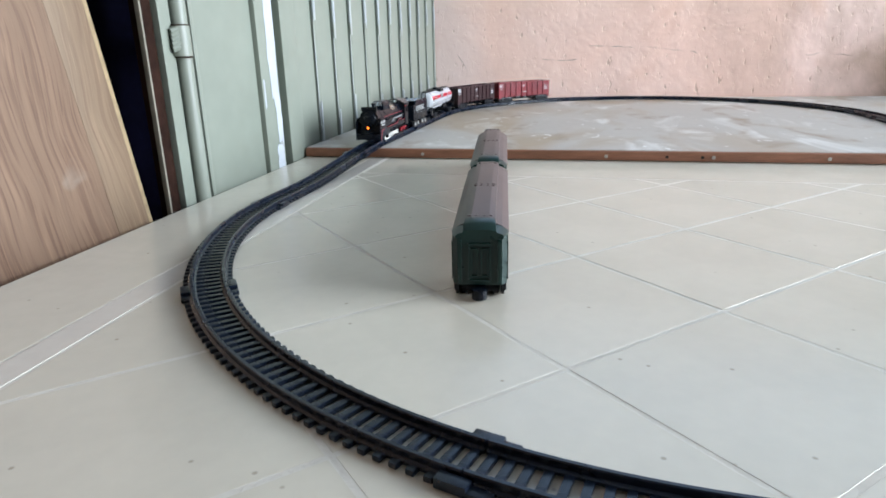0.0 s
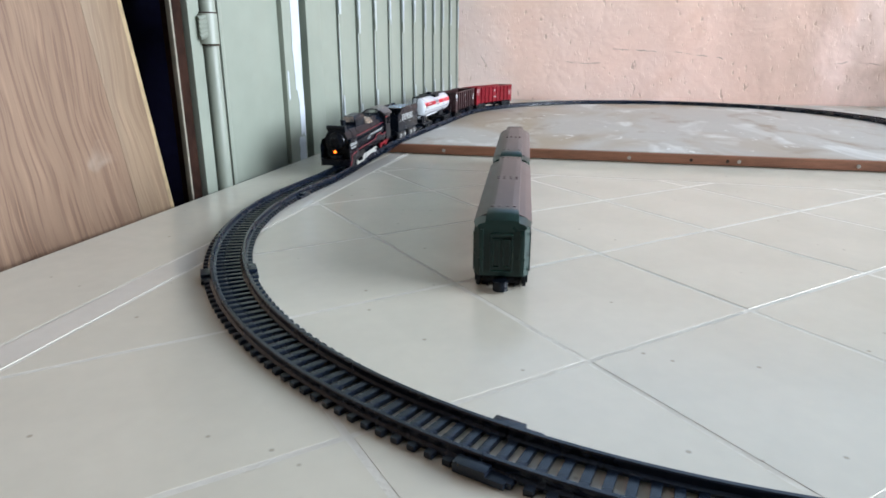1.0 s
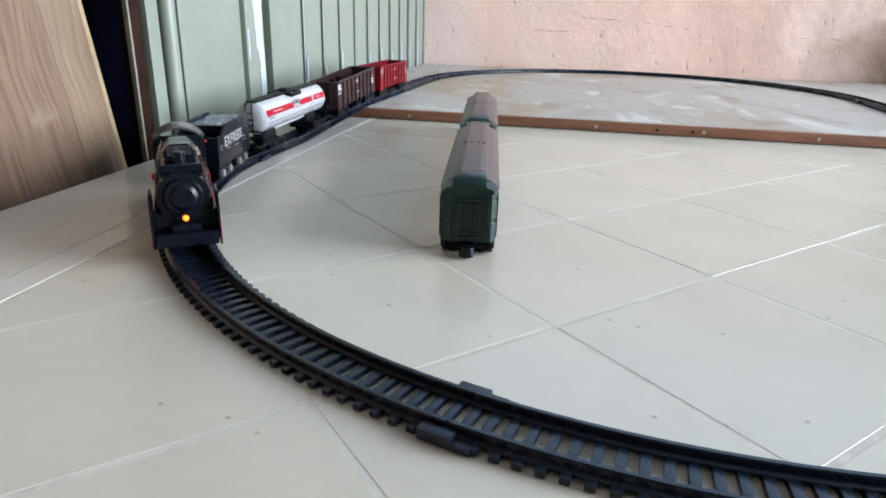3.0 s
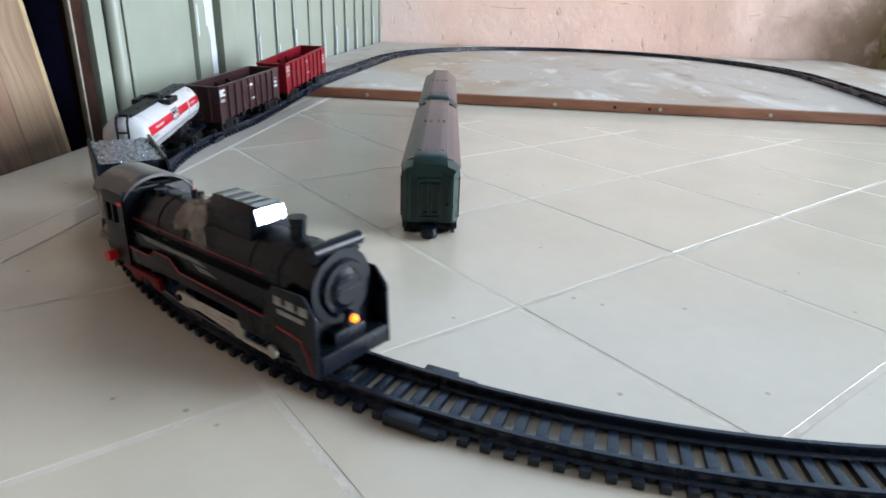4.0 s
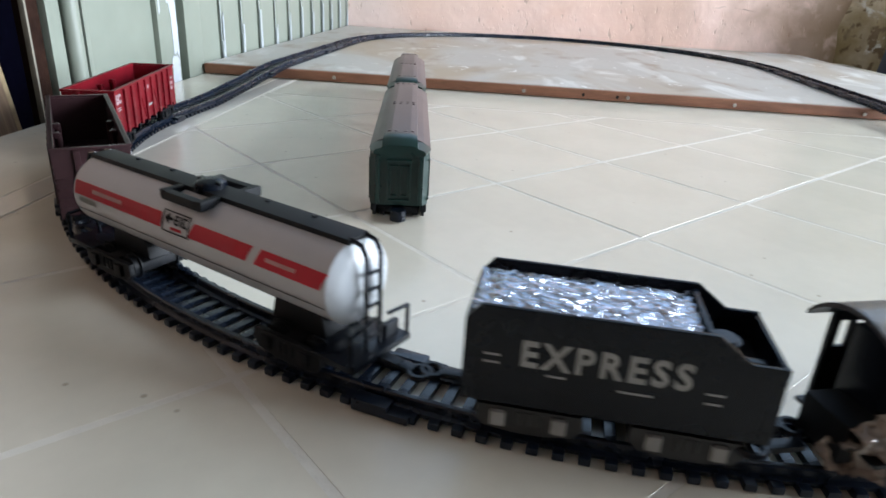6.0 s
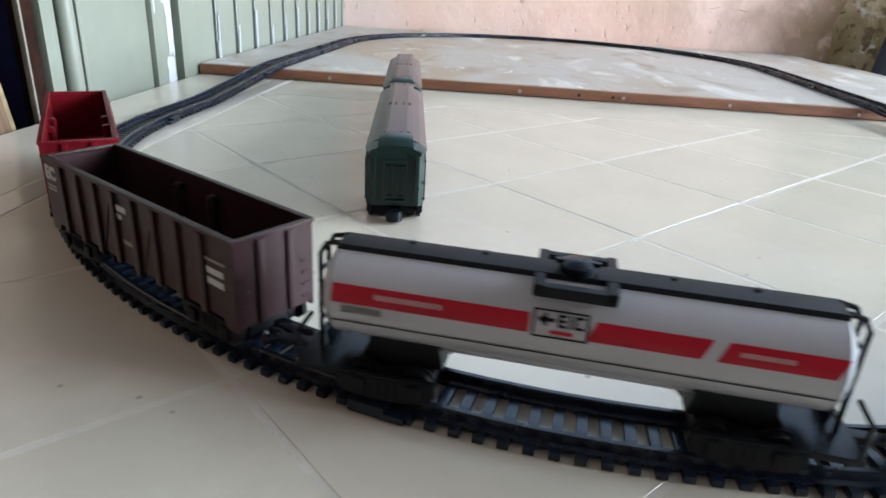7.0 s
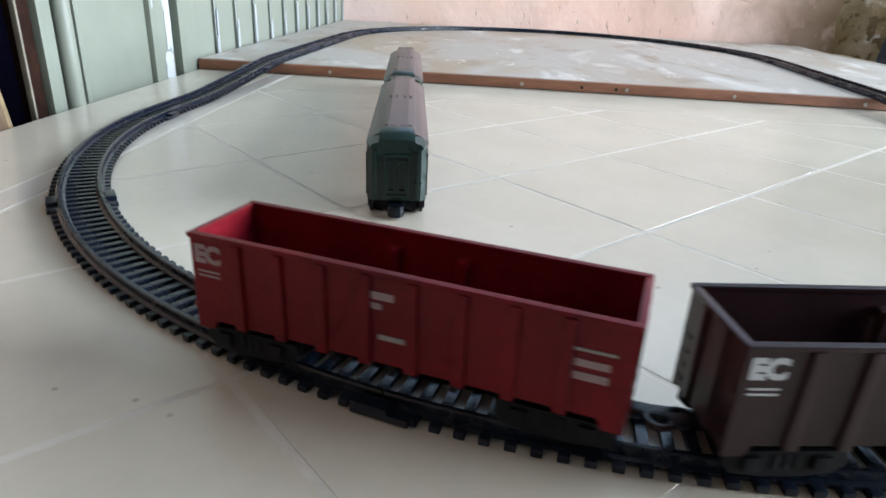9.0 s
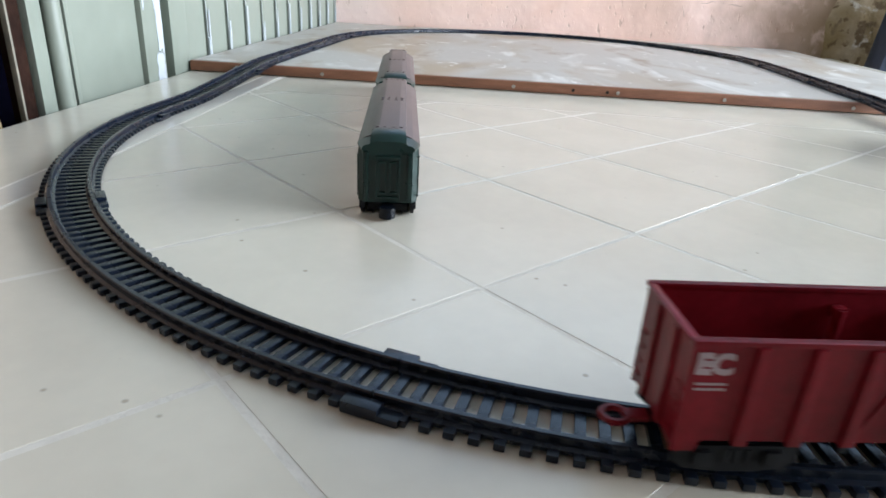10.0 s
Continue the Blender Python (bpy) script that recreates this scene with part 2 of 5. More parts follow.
PLY_EDGE = material("plywood_edge", (0.27, 0.20, 0.11), 0.8, vary=0.3, scale=30, bump=0.3)
NAVY = material("navy_gap_dark", (0.008, 0.008, 0.024), 0.95, vary=0.3, spec=0.05)
RIM = material("worn_pale_metal", (0.20, 0.18, 0.14), 0.7, vary=0.3, scale=40)
CRACK = material("crack_shadow", (0.20, 0.12, 0.08), 0.9)
STEEL = material("screw_steel", (0.5, 0.48, 0.45), 0.4, 0.9, vary=0.2)
HOLE = material("dark_hole", (0.02, 0.014, 0.01), 0.9)
TRACK = material("black_plastic_track", (0.007, 0.012, 0.023), 0.27, vary=0.25, scale=30, fine=300, bump=0.05, bump_scale=500, spec=0.42)
# tone of the unseen walls, set for a dim warm fill
DULL_WALL = material("dull_pink_fill", (0.19, 0.145, 0.118), 0.9, vary=0.1)
CEILING = material("unseen_grey_ceiling", (0.28, 0.30, 0.33), 0.9, vary=0.06)
WHITE_WALL = material("pale_wall", (0.46, 0.46, 0.45), 0.9, vary=0.06)
FLOOR = material("cement_floor", (0.32, 0.30, 0.28), 0.8, vary=0.2, scale=3, bump=0.2)
BLACK = material("black_plastic", (0.004, 0.0058, 0.010), 0.26, vary=0.25, scale=40, fine=400, spec=0.22)
BLACK_SOFT = material("matt_black_plastic", (0.006, 0.007, 0.009), 0.5, vary=0.2, scale=40, spec=0.18)
CAB = material("dusty_black_plastic", (0.005, 0.006, 0.009), 0.32, vary=0.25, scale=60, spec=0.25)
RED = material("dark_red_plastic", (0.152, 0.007, 0.013), 0.34, vary=0.35, scale=25, fine=300, spec=0.16)
BROWN = material("dark_maroon_plastic", (0.031, 0.014, 0.016), 0.34, vary=0.3, scale=25, fine=300, spec=0.32)
TANK = material("light_grey_tank_plastic", (0.43, 0.435, 0.46), 0.30, vary=0.05, scale=20, coat=0.15)
TANK_END = material("white_tank_plastic", (0.49, 0.52, 0.55), 0.28, vary=0.04, scale=20, coat=0.15)
PRINT_PINK = material("faded_pink_print", (0.62, 0.34, 0.34), 0.4, vary=0.1, scale=150)
STRIPE = material("red_stripe_print", (0.60, 0.010, 0.035), 0.35, vary=0.05)
PRINT = material("white_print", (0.50, 0.52, 0.54), 0.5, vary=0.05)
PRINT_DIM = material("worn_grey_print", (0.29, 0.29, 0.28), 0.55, vary=0.25, scale=150)
PRINT_RED = material("worn_pink_print", (0.32, 0.24, 0.25), 0.5, vary=0.15, scale=120)
FLASH = material("dull_silver_print", (0.19, 0.195, 0.195), 0.4, vary=0.3, scale=90)
DEEP_RED = material("deep_red_plastic", (0.17, 0.006, 0.012), 0.45, vary=0.2, scale=60, spec=0.2)
RED_LINE = material("red_trim_print", (0.32, 0.012, 0.020), 0.4, vary=0.1)
SILVER = material("silver_plastic", (0.58, 0.57, 0.53), 0.35, 0.25, vary=0.1, scale=60)
FOIL = material("crumpled_foil", (0.46, 0.50, 0.58), 0.20, 1.0, vary=0.25, scale=150)
TAPE = material("cloudy_tape", (0.60, 0.56, 0.50), 0.14, vary=0.15, scale=90, coat=0.4)
WAD = material("wadded_tape", (0.25, 0.21, 0.18), 0.25, vary=0.35, scale=150, coat=0.3)
CARD = material("brown_tape", (0.34, 0.26, 0.20), 0.14, vary=0.2, scale=70, coat=0.4)
BUTTON = material("red_switch", (0.75, 0.02, 0.02), 0.35, vary=0.03)
COACH = material("dark_green_plastic", (0.008, 0.026, 0.022), 0.30, vary=0.15, scale=30, fine=300, spec=0.35)
ROOF = material("brown_roof_plastic", (0.090, 0.066, 0.063), 0.42, vary=0.1, scale=20, fine=300)
AMBER = material("amber_headlight", (1.0, 0.19, 0.012), 0.3, emit=3.2)
BLUE_DARK = material("dark_blue_vinyl", (0.02, 0.03, 0.055), 0.5, vary=0.3)
ROOF_GREY = material("dusty_grey_roof", (0.050, 0.050, 0.054), 0.3, vary=0.25, scale=60, fine=300)
AXLE_GREY = material("dark_grey_plastic", (0.016, 0.016, 0.017), 0.45, vary=0.2, scale=60)
for clear, alpha in ((TAPE, 0.24), (CARD, 0.45)):
    clear.node_tree.nodes["Principled BSDF"].inputs["Alpha"].default_value = alpha
mixed(BARE, mask(BARE, 22, 0.58, 0.66, 6, 0.6), (0.60, 0.55, 0.48))
mixed(BARE, mask(BARE, 45, 0.54, 0.62, 6, 0.4, (8, 3, 1)), (0.15, 0.095, 0.045))
mixed(BARE, mask(BARE, 16, 0.64, 0.72, 6, 0.6, (3, 3, 3)), (0.10, 0.06, 0.035))


# ---- mesh helpers ----
def box(bm, lo, hi, bevel=0.0, m=None):
    """A block from corner to corner, edges rounded by bevel."""
    tmp = bmesh.new()
    bmesh.ops.create_cube(tmp, size=1)
    for v in tmp.verts:
        v.co = Vector([lo[i] + (v.co[i] + 0.5) * (hi[i] - lo[i]) for i in range(3)])
    if bevel:
        bmesh.ops.bevel(tmp, geom=tmp.edges[:], offset=bevel, segments=2, affect="EDGES", profile=0.7)
    join(bm, tmp, m)


def join(bm, tmp, m=None):
    if m is not None:
        tmp.transform(m)
    me = bpy.data.meshes.new("tmp")
    tmp.to_mesh(me)
    tmp.free()
    bm.from_mesh(me)
    bpy.data.meshes.remove(me)


def rod(bm, a, b, r, seg=10, r2=None, cap=True):
    """A round bar from a to b."""
    a, b = Vector(a), Vector(b)
    tmp = bmesh.new()
    bmesh.ops.create_cone(tmp, cap_ends=cap, segments=seg, radius1=r, radius2=r if r2 is None else r2, depth=(b - a).length)
    join(bm, tmp, Matrix.Translation((a + b) / 2) @ (b - a).to_track_quat("Z", "Y").to_matrix().to_4x4())


def tube_line(bm, pts, r, seg=8):
    for a, b in zip(pts, pts[1:]):
        rod(bm, a, b, r, seg)


def prism(bm, outline, y0, y1, m=None, bevel=0.0):
    """An outline in x, z pushed from y0 to y1."""
    tmp = bmesh.new()
    a = [tmp.verts.new((x, y0, z)) for x, z in outline]
    b = [tmp.verts.new((x, y1, z)) for x, z in outline]
    tmp.faces.new(a)
    tmp.faces.new(b[::-1])
    k = len(a)
    for i in range(k):
        tmp.faces.new((a[i], b[i], b[(i + 1) % k], a[(i + 1) % k]))
    bmesh.ops.recalc_face_normals(tmp, faces=tmp.faces[:])
    if bevel:
        bmesh.ops.bevel(tmp, geom=tmp.edges[:], offset=bevel, segments=2, affect="EDGES", profile=0.7)
    join(bm, tmp, m)


def section(bm, outline, x0, x1, m=None, bevel=0.0):
    """An outline in y, z pushed along x from x0 to x1."""
    prism(bm, outline, -x1, -x0, (m or Matrix()) @ Matrix.Rotation(radians(90), 4, "Z"), bevel)


def thing(name, label, category, group="", kind="", at=None):
    ob = tagged(new(name), label, category, group, kind)
    ob.empty_display_size = 0.02
    if at is not None:
        ob.matrix_world = at
    return ob


def part(name, bm, material, parent=None, label="", smooth=True):
    me = bpy.data.meshes.new(name)
    bmesh.ops.recalc_face_normals(bm, faces=bm.faces[:])
    bm.to_mesh(me)
    bm.free()
    me.materials.append(material)
    if smooth:
        me.polygons.foreach_set("use_smooth", [True] * len(me.polygons))
        me.set_sharp_from_angle(angle=radians(32))
    ob = new(name, me)
    if parent is not None:
        ob.parent = parent
    if label:
        ob["label"] = label
    return ob


def solo(name, bm, material, label, category, kind="", group=""):
    return tagged(part(name, bm, material), label, category, group, kind)


# ---- table: tiled top, its left edge, border and listel ----
def edge_x(y):
    return -0.374 - 0.0147 * y


TABLE_R, TABLE_N, TABLE_F = 0.78, -0.62, 1.352
FIELD_F = 0.453


def clip_poly(pts, keep):
    """The part of a polygon where keep(p) >= 0 (a straight limit)."""
    out = []
    for p, q in zip(pts, pts[1:] + pts[:1]):
        a, b = keep(p), keep(q)
        if a >= 0:
            out.append(p)
        if (a >= 0) != (b >= 0):
            out.append(tuple(u + (v - u) * a / (a - b) for u, v in zip(p, q)))
    return out


def slab(pts, z0, z1, lip):
    """A flat piece with a softened upper edge."""
    bm = bmesh.new()
    c = [sum(p[i] for p in pts) / len(pts) for i in (0, 1)]
    rings = []
    for z, k in ((z0, 0), (z1 - lip, 0), (z1, lip)):
        ring = []
        for x, y in pts:
            d = Vector((c[0] - x, c[1] - y))
            d = d.normalized() * k if d.length > 0 else d
            ring.append(bm.verts.new((x + d.x, y + d.y, z)))
        rings.append(ring)
    for r, s in zip(rings, rings[1:]):
        for i in range(len(r)):
            j = (i + 1) % len(r)
            bm.faces.new((r[i], r[j], s[j], s[i]))
    bm.faces.new(rings[-1])
    return bm


table = thing("tiled_table", "long table top faced with diagonal cream glazed tiles", "table")
bm = slab([(edge_x(TABLE_N) + 0.002, TABLE_N), (TABLE_R, TABLE_N), (TABLE_R, TABLE_F), (edge_x(TABLE_F) + 0.002, TABLE_F)], -0.05, -0.00010, 0.0001)
part("grout_bed", bm, GROUT, table, "beige grout between the tiles")
for lx, ly in ((-0.25, -0.5), (0.68, -0.5), (-0.22, 1.1), (0.68, 1.1)):
    bm = bmesh.new()
    box(bm, (lx - 0.04, ly - 0.04, -0.75), (lx + 0.04, ly + 0.04, -0.05), 0.004)
    part("leg", bm, TABLE_EDGE, table)

JOINT = 0.0016
full = None
for i in range(-9, 14):
    for j in range(-12, 13):
        a = 0.12
        u0, v0 = i * a, j * a
        quad = [(u0 + JOINT, v0 + JOINT), (u0 + a - JOINT, v0 + JOINT), (u0 + a - JOINT, v0 + a - JOINT), (u0 + JOINT, v0 + a - JOINT)]
        w = [((p - q) / math.sqrt(2), (p + q) / math.sqrt(2)) for p, q in quad]
        c = w
        for keep in (lambda p: p[0] - (edge_x(p[1]) + 0.1165), lambda p: FIELD_F - JOINT - p[1], lambda p: TABLE_R - p[0], lambda p: p[1] - TABLE_N):
            c = clip_poly(c, keep) if len(c) > 2 else []
        if len(c) < 3 or max(p[0] for p in c) - min(p[0] for p in c) < 0.006:
            continue
        whole = c == w
        mid = ((u0 - v0) / math.sqrt(2), (u0 + v0 + a) / math.sqrt(2))
        if whole:
            if full is None:
                full = part("tile", slab([(p[0] - mid[0], p[1] - mid[1]) for p in w], -0.006, 0, 0.00010), TILE, table)
                ob = full
            else:
                ob = new("tile", full.data)
                ob.parent = table
            ob.location = (mid[0], mid[1], random.uniform(-0.00005, 0.00005))
            ob.rotation_euler = [radians(random.uniform(-0.025, 0.025)) for _ in range(2)] + [0]
        else:
            part("tile", slab(c, -0.006, random.uniform(-0.00004, 0.0), 0.00010), TILE, table)
# border row along the left edge, with a narrow listel inside it
for y, y2 in ((TABLE_N, -0.2), (-0.2, 0.572), (0.572, TABLE_F)):
    a, b = y + 0.001, y2 - 0.001
    part("border_tile", slab([(edge_x(a) - 0.002, a), (edge_x(a) + 0.092, a), (edge_x(b) + 0.092, b), (edge_x(b) - 0.002, b)], -0.012, 0, 0.0012), TILE, table)
    part("listel", slab([(edge_x(a) + 0.0945, a), (edge_x(a) + 0.114, a), (edge_x(b) + 0.114, b), (edge_x(b) + 0.0945, b)], -0.006, 0.0002, 0.0012), LISTEL, table)
x = edge_x(0.45) + 0.1175
while x < TABLE_R - 0.01:
    x2 = TABLE_R
    part("border_tile", slab([(x + 0.001, FIELD_F + 0.001), (x2 - 0.001, FIELD_F + 0.001), (x2 - 0.001, TABLE_F), (x + 0.001, TABLE_F)], -0.006, 0, 0.0009), TILE, table)
    x = x2
bm = bmesh.new()
prism(bm, [(edge_x(TABLE_N) - 0.004, -0.07), (edge_x(TABLE_N) + 0.03, -0.07), (edge_x(TABLE_N) + 0.03, -0.013), (edge_x(TABLE_N) - 0.004, -0.013)], TABLE_N, TABLE_F)
for v in bm.verts:
    v.co.x += -0.0147 * (v.co.y - TABLE_N)
part("edge_apron", bm, TABLE_EDGE, table)

# ---- raised board on the far half of the table ----
BOARD_Z = 0.0132


def board_front(x):
    return 0.5665 + 0.0147 * x


board = thing("raised_board", "weathered whitish board with bare reddish wood edge on the tiles", "board")
B0, B1, BF = -0.384, 0.676, 1.352
bm = bmesh.new()
n = 24
xs = [B0 + (B1 - B0) * i / n for i in range(n + 1)]
top = [[bm.verts.new((x, board_front(x) + (BF - board_front(x)) * j / 12, BOARD_Z + 0.0004 * noise.noise((x * 9, j * 0.8, 0)))) for j in range(13)] for x in xs]
for i in range(n):
    for j in range(12):
        bm.faces.new((top[i][j], top[i + 1][j], top[i + 1][j + 1], top[i][j + 1]))
edge = [e for e in bm.edges if e.is_boundary]
g = bmesh.ops.extrude_edge_only(bm, edges=edge)["geom"]
for v in g:
    if isinstance(v, bmesh.types.BMVert):
        v.co.z = 0.0015
part("top_sheet", bm, BOARD_TOP, board, "scuffed whitish top with brown stains")
bm = bmesh.new()
prism(bm, [(B0, 0.0012), (B1 - 0.02, 0.0012), (B1 - 0.02, BOARD_Z - 0.0004), (B0, BOARD_Z - 0.0004)], -0.007, -0.0005, bevel=0.0006)
for v in bm.verts:
    v.co.y += board_front(v.co.x)
part("edge_strip", bm, WOOD_EDGE, board, "bare reddish brown wooden edge strip")
for x, head in ((0.026, 1), (0.1, 0), (0.142, 0), (0.155, 1), (0.285, 1), (-0.215, 1), (0.44, 1), (-0.318, 0)):
    bm = bmesh.new()
    y = board_front(x) - 0.007
    rod(bm, (x, y + 0.001, 0.0062), (x, y - (0.0012 if head else 0.0002), 0.0062), 0.0026 if head else 0.0023, 14, 0.002)
    part("screw" if head else "screw_hole", bm, STEEL if head else HOLE, board)

# ---- back wall, with the bare patch where the paint has come off ----
WALL_Y = 1.36
bm = bmesh.new()
nx, nz = 150, 60
W0, W1, Z0, Z1 = -0.75, 2.2, -0.75, 0.66
grid = [[None] * (nz + 1) for _ in range(nx + 1)]
for i in range(nx + 1):
    for j in range(nz + 1):
        x = W0 + (W1 - W0) * i / nx
        z = Z0 + (Z1 - Z0) * j / nz
        d = 0.006 * noise.noise((x * 2.2, z * 2.2, 3)) + 0.0025 * noise.noise((x * 11, z * 11, 5))
        grid[i][j] = bm.verts.new((x, WALL_Y + d + 0.004, z))
for i in range(nx):
    for j in range(nz):
        bm.faces.new((grid[i][j], grid[i + 1][j], grid[i + 1][j + 1], grid[i][j + 1]))
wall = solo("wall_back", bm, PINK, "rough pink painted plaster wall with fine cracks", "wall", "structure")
bm = bmesh.new()
box(bm, (W0, WALL_Y + 0.02, Z0), (W1, WALL_Y + 0.16, Z1))
part("wall_core", bm, WHITE_WALL, wall)
rim = []
for i in range(160):
    a = 2 * math.pi * i / 160
    r = 1 + 0.05 * noise.noise((math.cos(a) * 2, math.sin(a) * 2, 8)) + 0.05 * noise.noise((math.cos(a) * 9, math.sin(a) * 7, 2)) + 0.045 * noise.noise((math.cos(a) * 30, math.sin(a) * 30, 4))
    q = 1 / max(abs(math.cos(a)), abs(math.sin(a))) ** 0.8
    rim.append((1.10 + 0.345 * r * q * math.cos(a), 0.02 + 0.72 * r * q * math.sin(a)))
bm = bmesh.new()
c = bm.verts.new((1.10, WALL_Y - 0.008, 0.02))
rings = [[bm.verts.new((1.10 + (x - 1.10) * k, WALL_Y - 0.0065 + 0.012 * noise.noise((x * 9 * k, z * 9 * k, k * 5)) * (k < 1) + (0.012 if k == 1 else 0), 0.02 + (z - 0.02) * k)) for x, z in rim] for k in (0.2, 0.4, 0.6, 0.8, 0.94, 1.0)]
for i in range(160):
    j = (i + 1) % 160
    bm.faces.new((c, rings[0][i], rings[0][j]))
    for r, s in zip(rings, rings[1:]):
        bm.faces.new((r[i], r[j], s[j], s[i]))
part("bare_patch", bm, BARE, wall, "patch of bare stained brown render")


def crack(points, width, seed):
    """A wavering hairline crack along the wall, broken where it closes."""
    bm = bmesh.new()
    prev = None
    n = 90
    for i in range(n + 1):
        u = i / n * (len(points) - 1)
        k = min(int(u), len(points) - 2)
        x, z = (points[k][j] + (points[k + 1][j] - points[k][j]) * (u - k) for j in (0, 1))
        z += 0.0035 * noise.noise((x * 60, seed, 1)) + 0.0018 * noise.noise((x * 220, seed, 2))
        x += 0.002 * noise.noise((z * 90, seed, 6))
        w = width * max(0.0, 0.45 + 1.3 * noise.noise((x * 45, z * 45, seed)))
        d = 0.006 * noise.noise((x * 2.2, z * 2.2, 3)) + 0.0025 * noise.noise((x * 11, z * 11, 5)) + 0.004
        row = [bm.verts.new((x, WALL_Y + d - 0.0022, z + s * w)) for s in (-1, 1)]
        if prev:
            bm.faces.new((prev[0], row[0], row[1], prev[1]))
        prev = row
    part("crack", bm, CRACK, wall)


crack([(-0.12, 0.104), (-0.07, 0.100), (-0.03, 0.102)], 0.0006, 1)
crack([(-0.012, 0.134), (0.05, 0.130), (0.132, 0.127), (0.235, 0.112)], 0.00055, 2)
crack([(0.466, 0.103), (0.51, 0.106), (0.56, 0.100)], 0.0007, 3)
crack([(0.425, 0.095), (0.436, 0.055), (0.431, 0.018)], 0.0013, 4)
crack([(-0.33, 0.12), (-0.305, 0.08), (-0.315, 0.03)], 0.0008, 5)

# ---- green sheet-metal partition on the left ----
GX = -0.390
partition = thing("metal_partition", "pale green painted sheet metal slats with flaking paint", "partition")
ribs = [0.5635 + 0.0725 * i for i in range(11)]
slat = None
for i, y in enumerate(ribs):
    w = 0.0725
    bm = bmesh.new()
    # flat web, rolled bead and the shadow groove beside it
    prism(bm, [(0, 0), (0, w - 0.0180), (-0.0040, w - 0.0179), (-0.0040, w - 0.0164), (0.0026, w - 0.0150), (0.0036, w - 0.0070), (0, w - 0.0055), (0, w), (-0.012, w), (-0.012, 0)], -0.30, 1.35)
    for v in bm.verts:
        v.co = Vector((v.co.x, v.co.z, v.co.y))
    ob = part("slat", bm, GREEN, partition)
    ob.location = (GX + random.uniform(-0.001, 0.001), y, 0)
    # pale strip painted as the bead's highlight, in patchy peeling green
    bm = bmesh.new()
    box(bm, (0.0024, w - 0.0158, 0.005), (0.0034, w - 0.0138, 0.5), 0.0003)
    k = part("worn_edge", bm, GREEN_PEEL, partition)
    k.location = (GX, y, 0)
    # lapped clip ends on the bead
    for z0, z1 in ((0.005, random.uniform(0.035, 0.075)), (random.uniform(0.155, 0.19), 0.5)):
        bm = bmesh.new()
        box(bm, (0.0022, w - 0.0160, z0), (0.0052, w - 0.0085, z1), 0.0008)
        k = part("lapped_clip", bm, GREEN_PEEL, partition)
        k.location = (GX, y, 0)


def flake(x, y0, z0, w, h, seed, parent, n=40):
    """A ragged patch where the paint has come away to the undercoat."""
    bm = bmesh.new()
    rim = []
    for i in range(n):
        a = 2 * math.pi * i / n
        c, s = math.cos(a), math.sin(a)
        k = 1 / max(abs(c), abs(s)) ** 0.6 * (1 + 0.28 * noise.noise((c * 2.3 + seed, s * 2.3, 1)) + 0.16 * noise.noise((c * 8, s * 8 + seed, 4)))
        rim.append((y0 + w / 2 * c * k, z0 + h / 2 * s * k))
    a = [bm.verts.new((x + 0.0003, *p)) for p in rim]
    b = [bm.verts.new((x - 0.0004, *p)) for p in rim]
    bm.faces.new(a)
    for i in range(n):
        j = (i + 1) % n
        bm.faces.new((a[i], a[j], b[j], b[i]))
    return part("flaked_patch", bm, UNDERCOAT, parent, "ragged patch of white undercoat", smooth=False)


for i, y in enumerate(ribs):
    for z, h in ((random.uniform(0.02, 0.05), random.uniform(0.03, 0.07)), (random.uniform(0.19, 0.24), random.uniform(0.02, 0.06))):
        flake(GX + 0.0054, y + 0.0725 - random.uniform(0.0105, 0.0130), z, random.uniform(0.0025, 0.0045), h, 3.1 * i + 9 * z, partition)
# steel door with its hinge tube
door = thing("steel_door", "pale green flat steel door leaf with peeling white undercoat", "door")
bm = bmesh.new()
box(bm, (GX - 0.012, 0.3285, -0.30), (GX, 0.449, 1.35), 0.001)
part("leaf", bm, GREEN, door)
bm = bmesh.new()
box(bm, (GX - 0.012, 0.4495, -0.30), (GX + 0.006, 0.494, 1.35), 0.003)
stile = part("closing_stile", bm, GREEN, door, "stile with large white flakes where paint has peeled")
flake(GX + 0.006, 0.481, 0.150, 0.021, 0.140, 1.7, stile)
flake(GX + 0.0061, 0.485, 0.060, 0.013, 0.060, 5.2, stile)
flake(GX + 0.006, 0.481, 0.014, 0.018, 0.032, 8.8, stile)
flake(GX + 0.006, 0.4545, 0.095, 0.003, 0.035, 2.9, stile)
# strip in the gap between stiles, its shade painted as a darker green
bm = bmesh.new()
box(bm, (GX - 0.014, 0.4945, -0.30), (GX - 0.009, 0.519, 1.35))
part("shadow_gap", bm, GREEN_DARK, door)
bm = bmesh.new()
box(bm, (GX - 0.012, 0.519, -0.30), (GX + 0.003, 0.5625, 1.35), 0.003)
part("lock_stile", bm, GREEN, door)
bm = bmesh.new()
box(bm, (GX - 0.008, 0.3215, -0.30), (GX + 0.004, 0.328, 1.35), 0.002)
part("edge_bead", bm, GREEN, door)
bm = bmesh.new()
rod(bm, (GX + 0.002, 0.305, -0.30), (GX + 0.002, 0.305, 0.141), 0.0085, 18)
rod(bm, (GX + 0.002, 0.305, 0.172), (GX + 0.002, 0.305, 1.35), 0.0085, 18)
tube = part("hinge_tube", bm, GREEN, door)
bm = bmesh.new()
rod(bm, (GX + 0.004, 0.300, 0.1425), (GX + 0.004, 0.300, 0.1705), 0.0105, 18)
